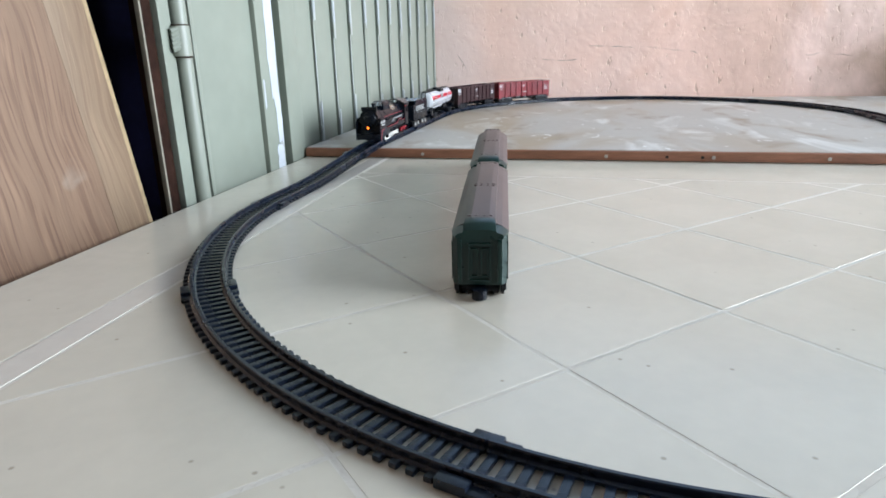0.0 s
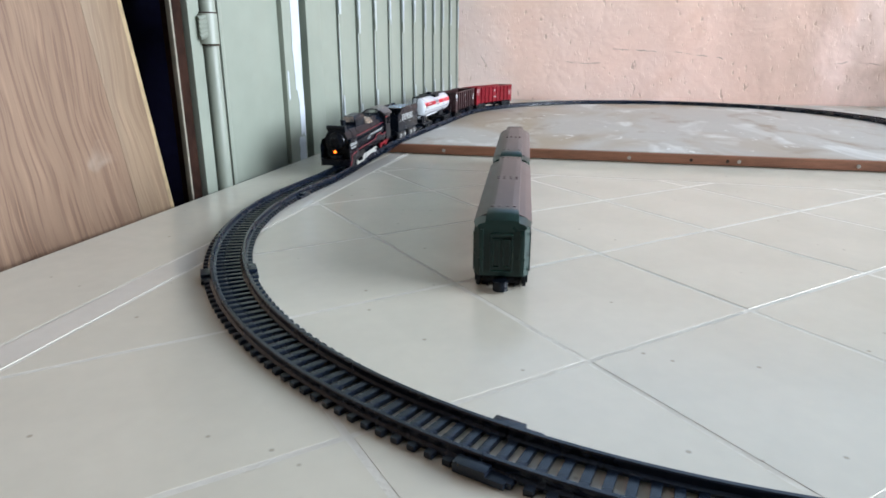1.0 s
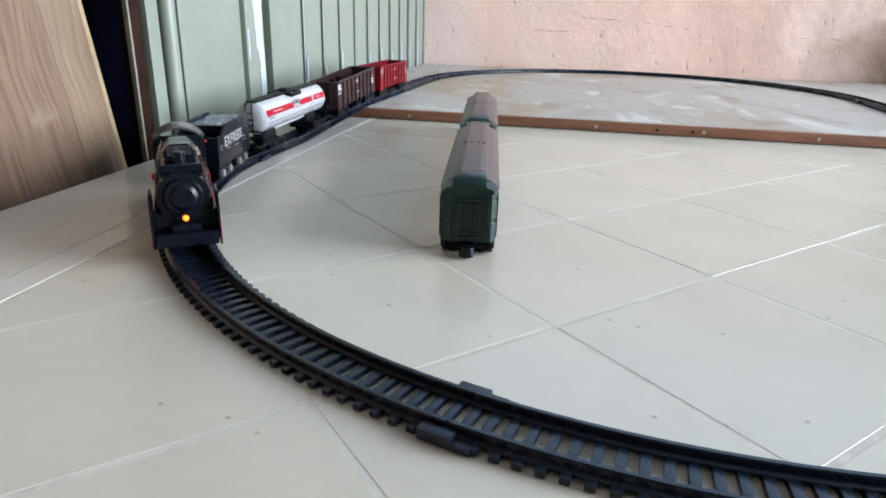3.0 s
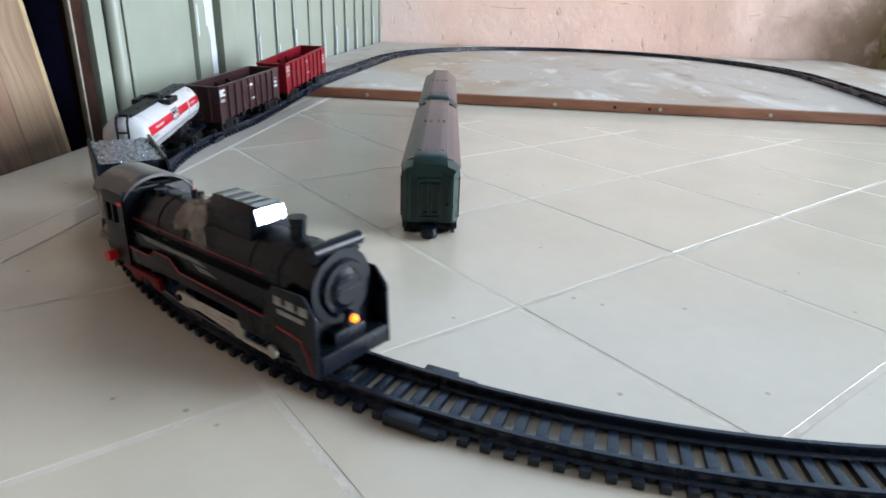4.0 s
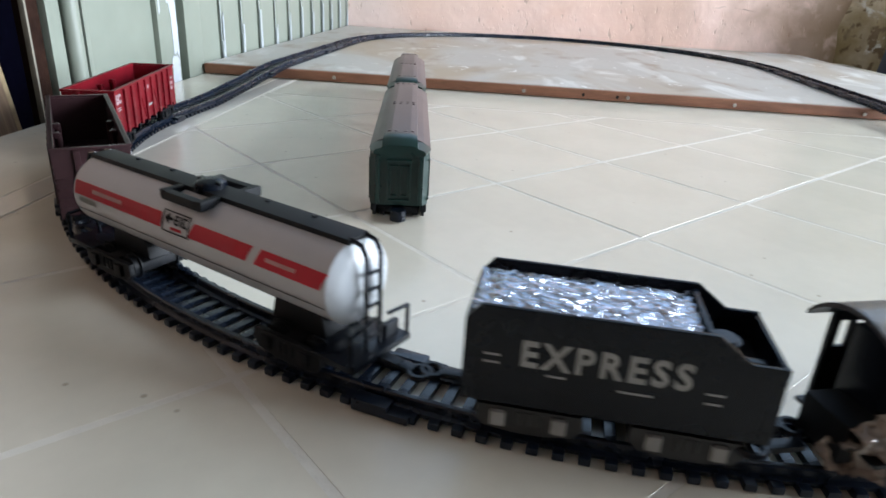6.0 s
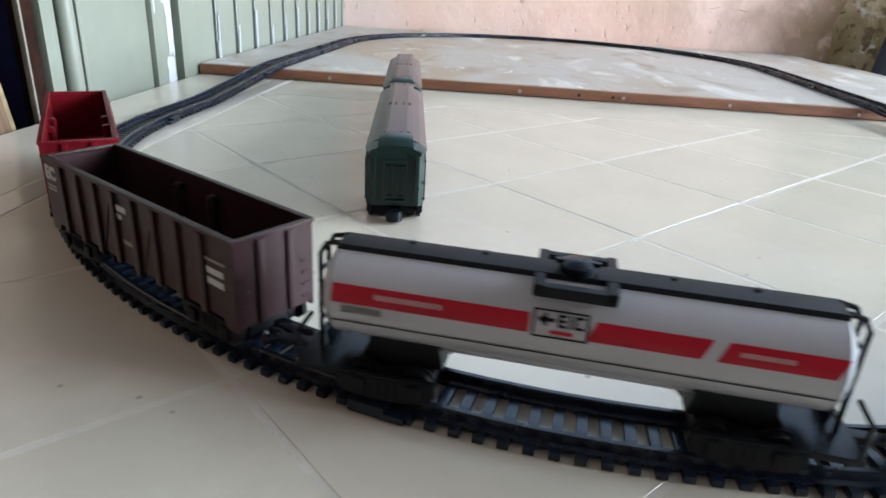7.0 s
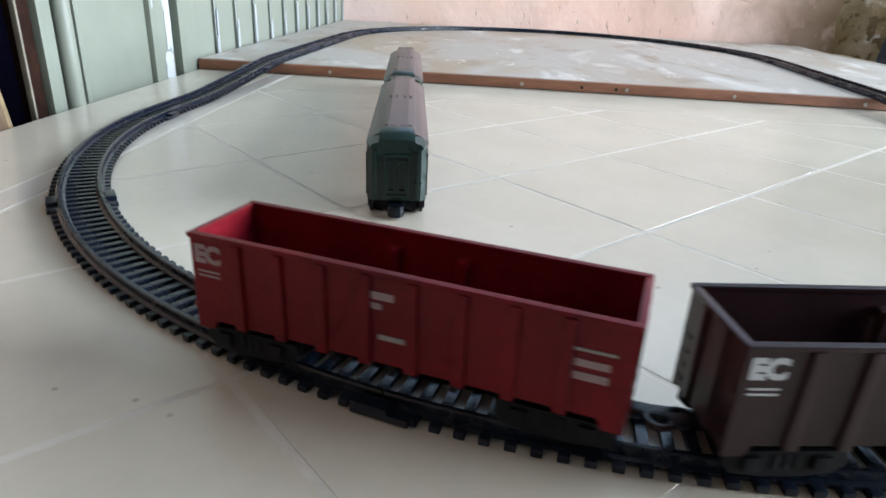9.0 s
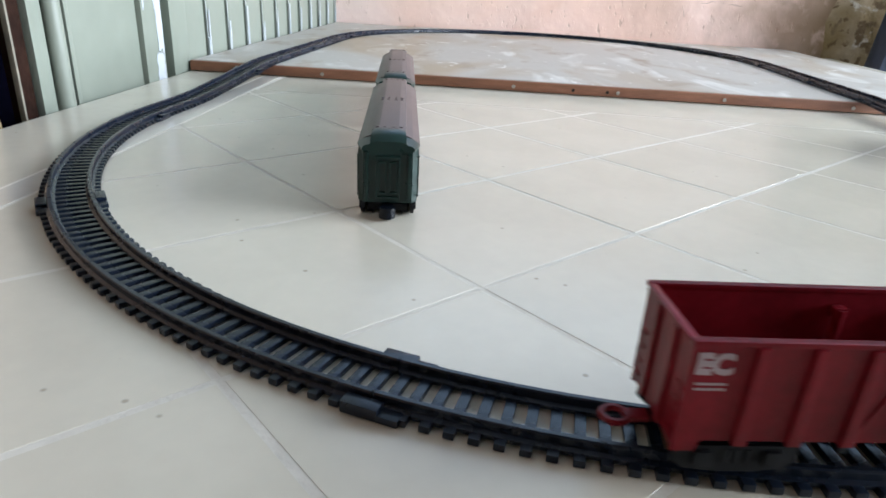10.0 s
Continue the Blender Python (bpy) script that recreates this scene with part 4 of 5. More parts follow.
# -- tank wagon --
def tank_wagon():
    car = thing("toy_tank_wagon", "white toy tank wagon with a red stripe and black walkway", "toy wagon", "train")
    R, ZC, H = 0.0149, 0.0376, 0.0790
    bm = bmesh.new()
    rings = []
    prof = [(-H - 0.0042, 0.0), (-H - 0.0038, 0.0055), (-H - 0.0026, 0.0102), (-H - 0.0008, 0.0132), (-H + 0.0010, R), (H - 0.0010, R), (H + 0.0008, 0.0132), (H + 0.0026, 0.0102), (H + 0.0038, 0.0055), (H + 0.0042, 0.0)]
    for x, r in prof:
        if r == 0:
            rings.append([bm.verts.new((x, 0, ZC))])
        else:
            rings.append([bm.verts.new((x, r * math.cos(2 * math.pi * k / 48), ZC + r * math.sin(2 * math.pi * k / 48))) for k in range(48)])
    for a, b in zip(rings, rings[1:]):
        for k in range(48):
            j = (k + 1) % 48
            if len(a) == 1:
                bm.faces.new((a[0], b[k], b[j]))
            elif len(b) == 1:
                bm.faces.new((a[k], b[0], a[j]))
            else:
                bm.faces.new((a[k], b[k], b[j], a[j]))
    part("tank", bm, TANK, car)
    for e in (-1, 1):
        bm = bmesh.new()
        rings = []
        for x, r in ((H - 0.0008, R + 0.0001), (H + 0.0010, 0.0133), (H + 0.0028, 0.0103), (H + 0.0040, 0.0056), (H + 0.0044, 0.0)):
            rings.append([bm.verts.new((e * x, r * math.cos(2 * math.pi * k / 48), ZC + r * math.sin(2 * math.pi * k / 48))) for k in range(48)] if r else [bm.verts.new((e * x, 0, ZC))])
        for a, b in zip(rings, rings[1:]):
            for k in range(48):
                j = (k + 1) % 48
                bm.faces.new((a[k], a[j], b[j], b[k]) if len(b) > 1 else (a[k], a[j], b[0]))
        part("tank_end", bm, TANK_END, car, "white dished tank end")

    def band(x0, x1, a0, a1, r, side, slant=0.0):
        bm = bmesh.new()
        n = 8
        rows = []
        for i in range(n + 1):
            a = radians(a0 + (a1 - a0) * i / n)
            dx = slant * (i / n - 0.5)
            rows.append([bm.verts.new((x + dx, side * r * math.cos(a), ZC + r * math.sin(a))) for x in (x0, x1)])
        for p, q in zip(rows, rows[1:]):
            bm.faces.new((p[0], p[1], q[1], q[0]))
        bmesh.ops.solidify(bm, geom=bm.faces[:], thickness=0.0001)
        return bm

    for s in (-1, 1):
        f = -s
        for x0, x1 in ((-0.0770, -0.0125), (0.0065, 0.0400), (0.0445, 0.0770)):
            a, b = sorted((f * x0, f * x1))
            part("stripe", band(a, b, 5, 27, R + 0.0002, s, 0.0 if x0 < 0 else 0.003 * f), STRIPE, car, "red painted stripe")
        a, b = sorted((f * -0.0625, f * -0.0400))
        part("stripe_print", band(a, b, 14, 20, R + 0.0004, s), PRINT_PINK, car)
        a, b = sorted((f * 0.0490, f * 0.0640))
        part("stripe_print", band(a, b, 14, 19, R + 0.0004, s), PRINT_PINK, car)
        for x0, x1, a0, a1, m in ((-0.0115, 0.0055, 2, 4, BLACK_SOFT), (-0.0115, 0.0055, 31, 33, BLACK_SOFT), (-0.0115, -0.0108, 2, 33, BLACK_SOFT), (0.0048, 0.0055, 2, 33, BLACK_SOFT),
                                  (-0.0098, -0.0090, 20, 24, BLACK_SOFT), (-0.0090, -0.0082, 18, 26, BLACK_SOFT), (-0.0082, -0.0072, 15, 29, BLACK_SOFT), (-0.0072, -0.0048, 20, 24, BLACK_SOFT),
                                  (-0.0038, -0.0030, 15, 29, BLACK_SOFT), (-0.0030, -0.0012, 26, 29, BLACK_SOFT), (-0.0030, -0.0014, 20.5, 23.5, BLACK_SOFT), (-0.0030, -0.0012, 15, 18, BLACK_SOFT),
                                  (-0.0004, 0.0004, 15, 29, BLACK_SOFT), (0.0012, 0.0020, 15, 29, BLACK_SOFT), (0.0020, 0.0040, 26, 29, BLACK_SOFT), (0.0020, 0.0040, 15, 18, BLACK_SOFT), (-0.0060, 0.0010, 7, 11, STRIPE)):
            a, b = sorted((f * x0, f * x1))
            part("emblem", band(a, b, a0, a1, R + 0.0003, s), m, car)
        a, b = sorted((f * -0.0735, f * -0.0600))
        part("small_print", band(a, b, -6, 2, R + 0.0003, s), PRINT_DIM, car)
        part("seam_line", band(-0.0775, 0.0775, -21, -19, R + 0.0002, s), BLACK_SOFT, car)
    # walkway with hatch
    bm = bmesh.new()
    box(bm, (-0.0790, -0.0050, ZC + R - 0.0012), (0.0790, 0.0050, ZC + R + 0.0010), 0.0004)
    for x in (-0.055, -0.030, 0.030, 0.055):
        rod(bm, (x, 0.0028, ZC + R + 0.0005), (x, 0.0028, ZC + R + 0.0016), 0.0010, 10)
    walkway = part("walkway", bm, BLACK_SOFT, car, "black walkway along the top")
    bm = bmesh.new()
    for y in (-0.0118, 0.0118):
        box(bm, (-0.0125, y - 0.0016, ZC + R - 0.0030), (0.0125, y + 0.0016, ZC + R + 0.0004), 0.0004)
    for x in (-0.0112, 0.0112):
        box(bm, (x - 0.0016, -0.0134, ZC + R - 0.0024), (x + 0.0016, 0.0134, ZC + R + 0.0008), 0.0004)
    part("hatch_platform", bm, BLACK_SOFT, walkway)
    bm = bmesh.new()
    rod(bm, (0, 0, ZC + R), (0, 0, ZC + R + 0.0030), 0.0058, 20)
    rod(bm, (0, 0, ZC + R + 0.0030), (0, 0, ZC + R + 0.0044), 0.0058, 20, 0.0030)
    box(bm, (-0.0070, -0.0010, ZC + R + 0.0026), (0.0070, 0.0010, ZC + R + 0.0040), 0.0003)
    part("hatch", bm, BLACK, walkway)
    for e in (-1, 1):
        x = e * (H + 0.0066)
        bm = bmesh.new()
        for y in (-0.0034, 0.0034):
            tube_line(bm, [(x, y, 0.0150), (x, y, ZC + R - 0.0040), (x - e * 0.0022, y, ZC + R - 0.0004), (x - e * 0.0072, y, ZC + R + 0.0006)], 0.00085, 6)
        for k in range(5):
            z = 0.0195 + 0.0058 * k
            rod(bm, (x, -0.0034, z), (x, 0.0034, z), 0.0007, 6)
        part("ladder", bm, BLACK, car)
        bm = bmesh.new()
        a, b = sorted((e * 0.0700, e * 0.0905))
        box(bm, (a, -0.0150, 0.0135), (b, 0.0150, 0.0158), 0.0005)
        part("end_platform", bm, BLACK, car)
        bm = bmesh.new()
        for s in (-1, 1):
            tube_line(bm, [(e * 0.0890, s * 0.0145, 0.0155), (e * 0.0890, s * 0.0145, 0.0265), (e * 0.0890, s * 0.0040, 0.0275)], 0.0008, 6)
        part("hand_rail", bm, BLACK, car)
        bm = bmesh.new()
        box(bm, (min(e * 0.0868, e * 0.0845), 0.0055, 0.0158), (max(e * 0.0868, e * 0.0845), 0.0125, 0.0215), 0.0008)
        part("valve_box", bm, BLACK, car)
        bm = bmesh.new()
        a, b = sorted((e * 0.0400, e * 0.0690))
        prism(bm, [(a, 0.0150), (a + 0.003, 0.0255), (b - 0.003, 0.0255), (b, 0.0150)], -0.0060, 0.0060, bevel=0.0005)
        part("saddle", bm, BLACK_SOFT, car)
        bogie(car, e * 0.058)
        coupler(car, e * 0.0905)
    bm = bmesh.new()
    box(bm, (-0.0690, -0.0030, 0.0205), (0.0690, 0.0030, 0.0240), 0.0006)
    part("centre_sill", bm, TANK, car)
    return car


# -- tender --
def make_tender():
    car = thing("toy_tender", "black toy tender lettered EXPRESS, loaded with crumpled foil", "toy tender", "train")
    L, W, t = 0.094, 0.0168, 0.0014
    out = [(-L / 2, 0.0135), (-L / 2, 0.0395), (-L / 2 + 0.0045, 0.0445), (0.0262, 0.0445), (0.0365, 0.0375), (L / 2, 0.0375), (L / 2, 0.0135)]
    for s in (-1, 1):
        bm = bmesh.new()
        y0, y1 = sorted((s * (W - t), s * W))
        prism(bm, out, y0, y1, bevel=0.0004)
        part("side_wall", bm, BLACK, car)
    bm = bmesh.new()
    box(bm, (-L / 2, -W + t, 0.0140), (-L / 2 + t, W - t, 0.0400), 0.0003)
    part("rear_wall", bm, BLACK, car)
    bm = bmesh.new()
    box(bm, (L / 2 - t, -W + t, 0.0140), (L / 2, W - t, 0.0370), 0.0003)
    part("front_wall", bm, BLACK, car)
    bm = bmesh.new()
    box(bm, (0.0240, -W + t, 0.0250), (0.0255, W - t, 0.0432), 0.0003)
    part("bunker_wall", bm, BLACK, car)
    bm = bmesh.new()
    box(bm, (-L / 2 + t, -W + t, 0.0140), (L / 2 - t, W - t, 0.0280))
    part("deck", bm, BLACK_SOFT, car)
    bm = bmesh.new()
    rod(bm, (0.0335, 0.002, 0.028), (0.0335, 0.002, 0.0345), 0.0050, 18)
    rod(bm, (0.0335, 0.002, 0.0345), (0.0335, 0.002, 0.0352), 0.0040, 18)
    box(bm, (0.034, -0.008, 0.028), (0.044, -0.005, 0.0335), 0.0006)
    part("water_filler", bm, BLACK, car)
    bm = bmesh.new()
    crumple(bm, 130, 56, lambda u, v: (-L / 2 + t + u * 0.0690, (-1 + 2 * v) * (W - t - 0.0002), 0.0415 + 0.0016 * math.sin(math.pi * v) * min(1, 8 * u, 8 * (1 - u))), 0.0009, 3)
    part("foil_load", bm, FOIL, car, "crumpled silver foil load", smooth=False)
    for s in (-1, 1):
        f = -s
        print_on(car, "lettering", lettering("EXPRESS", 0.0112, 0.00034, 1.27), PRINT_DIM, s, f * -0.0040, W + 0.00016, 0.0306, "dull silver letters EXPRESS")
        for x, z, w in ((-0.0380, 0.0295, 0.0050), (-0.0380, 0.0270, 0.0050), (-0.018, 0.0250, 0.006), (0.0060, 0.0235, 0.0105), (0.0285, 0.0270, 0.0055), (0.0285, 0.0240, 0.0050)):
            print_on(car, "small_print", bar(w, 0.0006), PRINT_DIM, s, f * x, W + 0.00016, z)
    bm = bmesh.new()
    box(bm, (-L / 2 + 0.004, -0.0100, 0.0122), (L / 2 - 0.004, 0.0100, 0.0186), 0.0004)
    part("underframe", bm, BLACK, car)
    for e in (-1, 1):
        bogie(car, e * 0.0245, mat=AXLE_GREY, boxes=PRINT_DIM, span=0.0166)
        coupler(car, e * L / 2, reach=0.010)
    return car


# -- locomotive --
def make_loco():
    car = thing("toy_locomotive", "black toy steam locomotive with red lines and patches of tape", "toy locomotive", "train")
    ZB, RB = 0.0375, 0.0128
    bm = bmesh.new()
    box(bm, (-0.0660, -0.0085, 0.0130), (0.0640, 0.0085, 0.0255), 0.0008)
    part("frame", bm, BLACK_SOFT, car)
    bm = bmesh.new()
    rod(bm, (-0.0420, 0, ZB), (0.0610, 0, ZB), RB, 36)
    part("boiler", bm, BLACK, car)
    for x in (-0.024, -0.006, 0.033, 0.048):
        bm = bmesh.new()
        rod(bm, (x - 0.0006, 0, ZB), (x + 0.0006, 0, ZB), RB + 0.0004, 36)
        part("boiler_band", bm, BLACK, car)
    # valanced running boards with the stepped upper edge
    for s in (-1, 1):
        bm = bmesh.new()
        y0, y1 = sorted((s * 0.0110, s * 0.0165))
        prism(bm, [(-0.0430, 0.0195), (-0.0430, 0.0265), (-0.0260, 0.0265), (-0.0224, 0.0300), (-0.0120, 0.0300), (-0.0058, 0.0255), (0.0600, 0.0245), (0.0640, 0.0140), (0.0300, 0.0140), (0.0280, 0.0200), (-0.0100, 0.0205)], y0, y1, bevel=0.0005)
        part("running_board", bm, BLACK, car)
        bm = bmesh.new()
        y0, y1 = sorted((s * 0.0090, s * 0.0150))
        prism(bm, [(-0.0400, 0.0266), (-0.0400, 0.0340), (0.0580, 0.0340), (0.0590, 0.0250), (-0.0058, 0.0256), (-0.0120, 0.0290), (-0.0224, 0.0290)], y0, y1, bevel=0.0008)
        part("side_casing", bm, BLACK, car)
        bm = bmesh.new()
        y = s * 0.0167
        tube_line(bm, [(-0.0405, y, 0.0262), (-0.0260, y, 0.0262), (-0.0224, y, 0.0297), (-0.0120, y, 0.0297), (-0.0060, y, 0.0252), (0.0520, y, 0.0240)], 0.00034, 5)
        part("red_line", bm, RED_LINE, car, "thin red line")
        bm = bmesh.new()
        tube_line(bm, [(-0.0420, s * 0.0130, 0.0384), (0.0100, s * 0.0130, 0.0384), (0.0400, s * 0.0130, 0.0384)], 0.00026, 5)
        part("red_line", bm, RED_LINE, car)
        # silver flash on the casing
        for z0, z1, a, b in ((0.0318, 0.0338, -0.0340, 0.0110), (0.0290, 0.0312, 0.0020, 0.0170)):
            bm = bmesh.new()
            y0, y1 = sorted((s * 0.01495, s * 0.0152))
            prism(bm, [(a, z1), (b - 0.006, z1 - 0.0004), (b, z0), (a + 0.004, z0)], y0, y1)
            part("silver_flash", bm, FLASH, car)
        # main rod and crosshead, cast in one
        bm = bmesh.new()
        y0, y1 = sorted((s * 0.0140, s * 0.0152))
        prism(bm, [(-0.0120, 0.0130), (-0.0135, 0.0150), (-0.0120, 0.0172), (-0.0080, 0.0178), (-0.0020, 0.0172), (0.0020, 0.0168), (0.0020, 0.0140), (-0.0070, 0.0128)], y0, y1, bevel=0.0003)
        for z, dz in ((0.0166, 0.0), (0.0154, -0.0009), (0.0142, -0.0018)):
            tube_line(bm, [(0.0010, s * 0.0146, z), (0.0225, s * 0.0146, z + dz)], 0.0007, 6)
        box(bm, (0.0205, y0, 0.0115), (0.0255, y1, 0.0175), 0.0004)
        box(bm, (0.0250, y0, 0.0112), (0.0385, y1, 0.0126), 0.0003)
        rod(bm, (0.0395, y0, 0.0130), (0.0395, y1, 0.0130), 0.0022, 14)
        bm.transform(Matrix.Translation((0.0015, 0, 0.0120)) @ Matrix.Diagonal((1.10, 1, 1.22, 1)) @ Matrix.Translation((0, 0, -0.0152)))
        side_rod = part("connecting_rod", bm, SILVER, car, "cast silver side rod")
        bm = bmesh.new()
        rod(bm, (-0.0100, s * 0.0150, 0.0121), (-0.0100, s * 0.0160, 0.0121), 0.0015, 12)
        part("crank_pin", bm, BLACK, side_rod)
        bm = bmesh.new()
        y0, y1 = sorted((s * 0.0095, s * 0.0150))
        box(bm, (0.0285, y0, 0.0125), (0.0400, y1, 0.0195), 0.0015)
        part("cylinder", bm, BLACK, car)
        # red rear truck frame
        bm = bmesh.new()
        y0, y1 = sorted((s * 0.0132, s * 0.0152))
        prism(bm, [(-0.0580, 0.0140), (-0.0560, 0.0160), (-0.0300, 0.0155), (-0.0290, 0.0105), (-0.0340, 0.0100), (-0.0365, 0.0130), (-0.0430, 0.0130), (-0.0450, 0.0102), (-0.0500, 0.0102), (-0.0520, 0.0130)], y0, y1, bevel=0.0003)
        bm.transform(Matrix.Translation((0.0050, 0, -0.0006)))
        part("rear_truck", bm, DEEP_RED, car, "dark red truck frame")
        # smoke deflector shield beside the smokebox
        bm = bmesh.new()
        y0, y1 = sorted((s * 0.0166, s * 0.0178))
        prism(bm, [(0.0430, 0.0180), (0.0470, 0.0330), (0.0510, 0.0392), (0.0650, 0.0398), (0.0705, 0.0335), (0.0712, 0.0105), (0.0640, 0.0100), (0.0560, 0.0175)], y0, y1, bevel=0.0004)
        part("shield", bm, BLACK, car)
        bm = bmesh.new()
        tube_line(bm, [(0.0520, s * 0.0179, 0.0240), (0.0640, s * 0.0179, 0.0228), (0.0695, s * 0.0179, 0.0115)], 0.0004, 5)
        part("red_line", bm, RED_LINE, car)
        for dx, z, w, h in ((-0.0060, 0.0342, 0.0036, 0.0032), (-0.0033, 0.0331, 0.0008, 0.0009), (0.0, 0.0342, 0.0042, 0.0032), (0.0030, 0.0331, 0.0008, 0.0009), (0.0060, 0.0342, 0.0040, 0.0032), (0.0, 0.0303, 0.0125, 0.0018)):
            print_on(car, "number_print", bar(w, h), PRINT_DIM, s, 0.0594 + dx, 0.01785, z)
        # cab side with two window openings
        bm = bmesh.new()
        y0, y1 = sorted((s * 0.0155, s * 0.0170))
        box(bm, (-0.0575, y0, 0.0170), (-0.0420, y1, 0.0350), 0.0003)
        for a, b in ((-0.0575, -0.0550), (-0.0512, -0.0500), (-0.0462, -0.0420)):
            box(bm, (a, y0, 0.0345), (b, y1, 0.0445))
        box(bm, (-0.0575, y0, 0.0438), (-0.0420, y1, 0.0490), 0.0003)
        part("cab_side", bm, CAB, car)
    bm = bmesh.new()
    box(bm, (-0.0432, -0.0155, 0.0180), (-0.0420, 0.0155, 0.0500), 0.0003)
    box(bm, (-0.0620, -0.0155, 0.0170), (-0.0433, 0.0155, 0.0182))
    # black block added inside the cab to make its windows dark
    box(bm, (-0.0560, -0.0100, 0.0182), (-0.0435, 0.0100, 0.0465), 0.001)
    part("cab_front", bm, BLACK, car)
    n = 14
    arc = [(0.0182 * math.sin(radians(-62 + 124 * i / n)), 0.0478 + 0.0078 * (math.cos(radians(-62 + 124 * i / n)) - math.cos(radians(62))) / (1 - math.cos(radians(62)))) for i in range(n + 1)]
    bm = bmesh.new()
    section(bm, arc + [(y, z - 0.0014) for y, z in arc[::-1]], -0.0662, -0.0415)
    cab_roof = part("cab_roof", bm, ROOF_GREY, car, "dusty curved cab roof")
    bm = bmesh.new()
    crumple(bm, 14, 18, lambda u, v: (-0.0656 + u * 0.021, 0.0165 * math.sin(radians(-58 + 100 * v)), 0.0483 + 0.0078 * (math.cos(radians(-58 + 100 * v)) - math.cos(radians(62))) / (1 - math.cos(radians(62)))), 0.00025, 9)
    part("roof_tape", bm, TAPE, cab_roof, "cloudy adhesive tape on the roof")
    for s in (-1, 1):
        bm = bmesh.new()
        box(bm, (-0.0445, s * 0.0160 - 0.0020, 0.0446), (-0.0422, s * 0.0160 + 0.0020, 0.0456), 0.0003)
        part("cab_marker", bm, BUTTON, car, "small red cab marker")
    # humped battery cover with foil and tape
    bm = bmesh.new()
    section(bm, [(-0.0090, 0.0470), (-0.0086, 0.0550), (-0.0052, 0.0588), (0.0052, 0.0588), (0.0086, 0.0550), (0.0090, 0.0470)], 0.0050, 0.0305, bevel=0.0010)
    cover = part("dome_cover", bm, BLACK, car)
    bm = bmesh.new()
    crumple(bm, 8, 14, lambda u, v: (0.0308 + 0.0010 * (1 - u), -0.0066 + 0.0132 * v, 0.0525 + 0.0057 * u), 0.00012, 5)
    crumple(bm, 8, 14, lambda u, v: (0.0270 + 0.0040 * u, -0.0056 + 0.0112 * v, 0.0592), 0.00010, 6)
    part("foil_patch", bm, FOIL, cover, "shiny foil patch", smooth=False)
    for x0, x1 in ((0.009, 0.0115), (0.0155, 0.0180), (0.0215, 0.0235)):
        bm = bmesh.new()
        box(bm, (x0, -0.0049, 0.0587), (x1, 0.0049, 0.0591))
        part("cover_rib", bm, FLASH, cover)
    bm = bmesh.new()
    crumple(bm, 24, 34, lambda u, v: (-0.0110 + u * 0.0165, (0.0136 - 0.0030 * u) * math.cos(radians(20 + 150 * v)), 0.0400 + (0.0122 + 0.0062 * u * u) * math.sin(radians(20 + 150 * v))), 0.0012, 11)
    part("tape_wrap", bm, CARD, car, "wrinkled brown packing tape")
    bm = bmesh.new()
    crumple(bm, 22, 26, lambda u, v: (0.001 + u * 0.011 - 0.006 * v, -0.0139 + 0.0040 * v * v, 0.0390 + 0.0150 * v), 0.0014, 17)
    part("tape_strip", bm, TAPE, car, "loose clear tape")
    for x, y, r, z in ((-0.0165, 0.0010, 0.0013, 0.0540), (-0.0120, 0.0010, 0.0013, 0.0540), (-0.0345, -0.003, 0.0030, 0.0512)):
        bm = bmesh.new()
        rod(bm, (x, y, 0.0470), (x, y, z), r, 12)
        part("safety_valve", bm, BLACK, car)
    bm = bmesh.new()
    rod(bm, (0.0290, 0, 0.0480), (0.0290, 0, 0.0530), 0.0017, 12)
    part("bell", bm, BLACK, car)
    bm = bmesh.new()
    rod(bm, (0.0452, 0, 0.0480), (0.0452, 0, 0.0510), 0.0044, 18, 0.0028)
    rod(bm, (0.0452, 0, 0.0508), (0.0452, 0, 0.0575), 0.0028, 18, 0.0031)
    rod(bm, (0.0452, 0, 0.0572), (0.0452, 0, 0.0580), 0.0033, 18)
    part("chimney", bm, BLACK, car)
    # smokebox front
    bm = bmesh.new()
    rod(bm, (0.0600, 0, ZB), (0.0655, 0, ZB), 0.0138, 40)
    smokebox = part("smokebox", bm, BLACK, car)
    bm = bmesh.new()
    rod(bm, (0.0655, 0, ZB), (0.0672, 0, ZB), 0.0105, 36, 0.0095)
    rod(bm, (0.0672, 0, ZB), (0.0685, 0, ZB), 0.0075, 30, 0.0055)
    box(bm, (0.0680, -0.0058, ZB - 0.0008), (0.0692, 0.0058, ZB + 0.0008), 0.0003)
    box(bm, (0.0680, -0.0040, ZB + 0.0032), (0.0690, 0.0040, ZB + 0.0044), 0.0003)
    part("smokebox_door", bm, BLACK, smokebox)
    bm = bmesh.new()
    rod(bm, (0.0630, -0.0110, 0.0522), (0.0630, 0.0110, 0.0522), 0.0026, 16)
    box(bm, (0.0600, -0.0105, 0.0478), (0.0640, 0.0105, 0.0525), 0.0006)
    part("top_lamp_bar", bm, BLACK, smokebox)
    bm = bmesh.new()
    box(bm, (0.0600, -0.0166, 0.0110), (0.0640, 0.0166, 0.0290), 0.0008)
    box(bm, (0.0640, -0.0160, 0.0110), (0.0715, 0.0160, 0.0185), 0.0010)
    box(bm, (0.0640, -0.0075, 0.0186), (0.0690, 0.0075, 0.0230), 0.0010)
    part("buffer_beam", bm, BLACK, car)
    bm = bmesh.new()
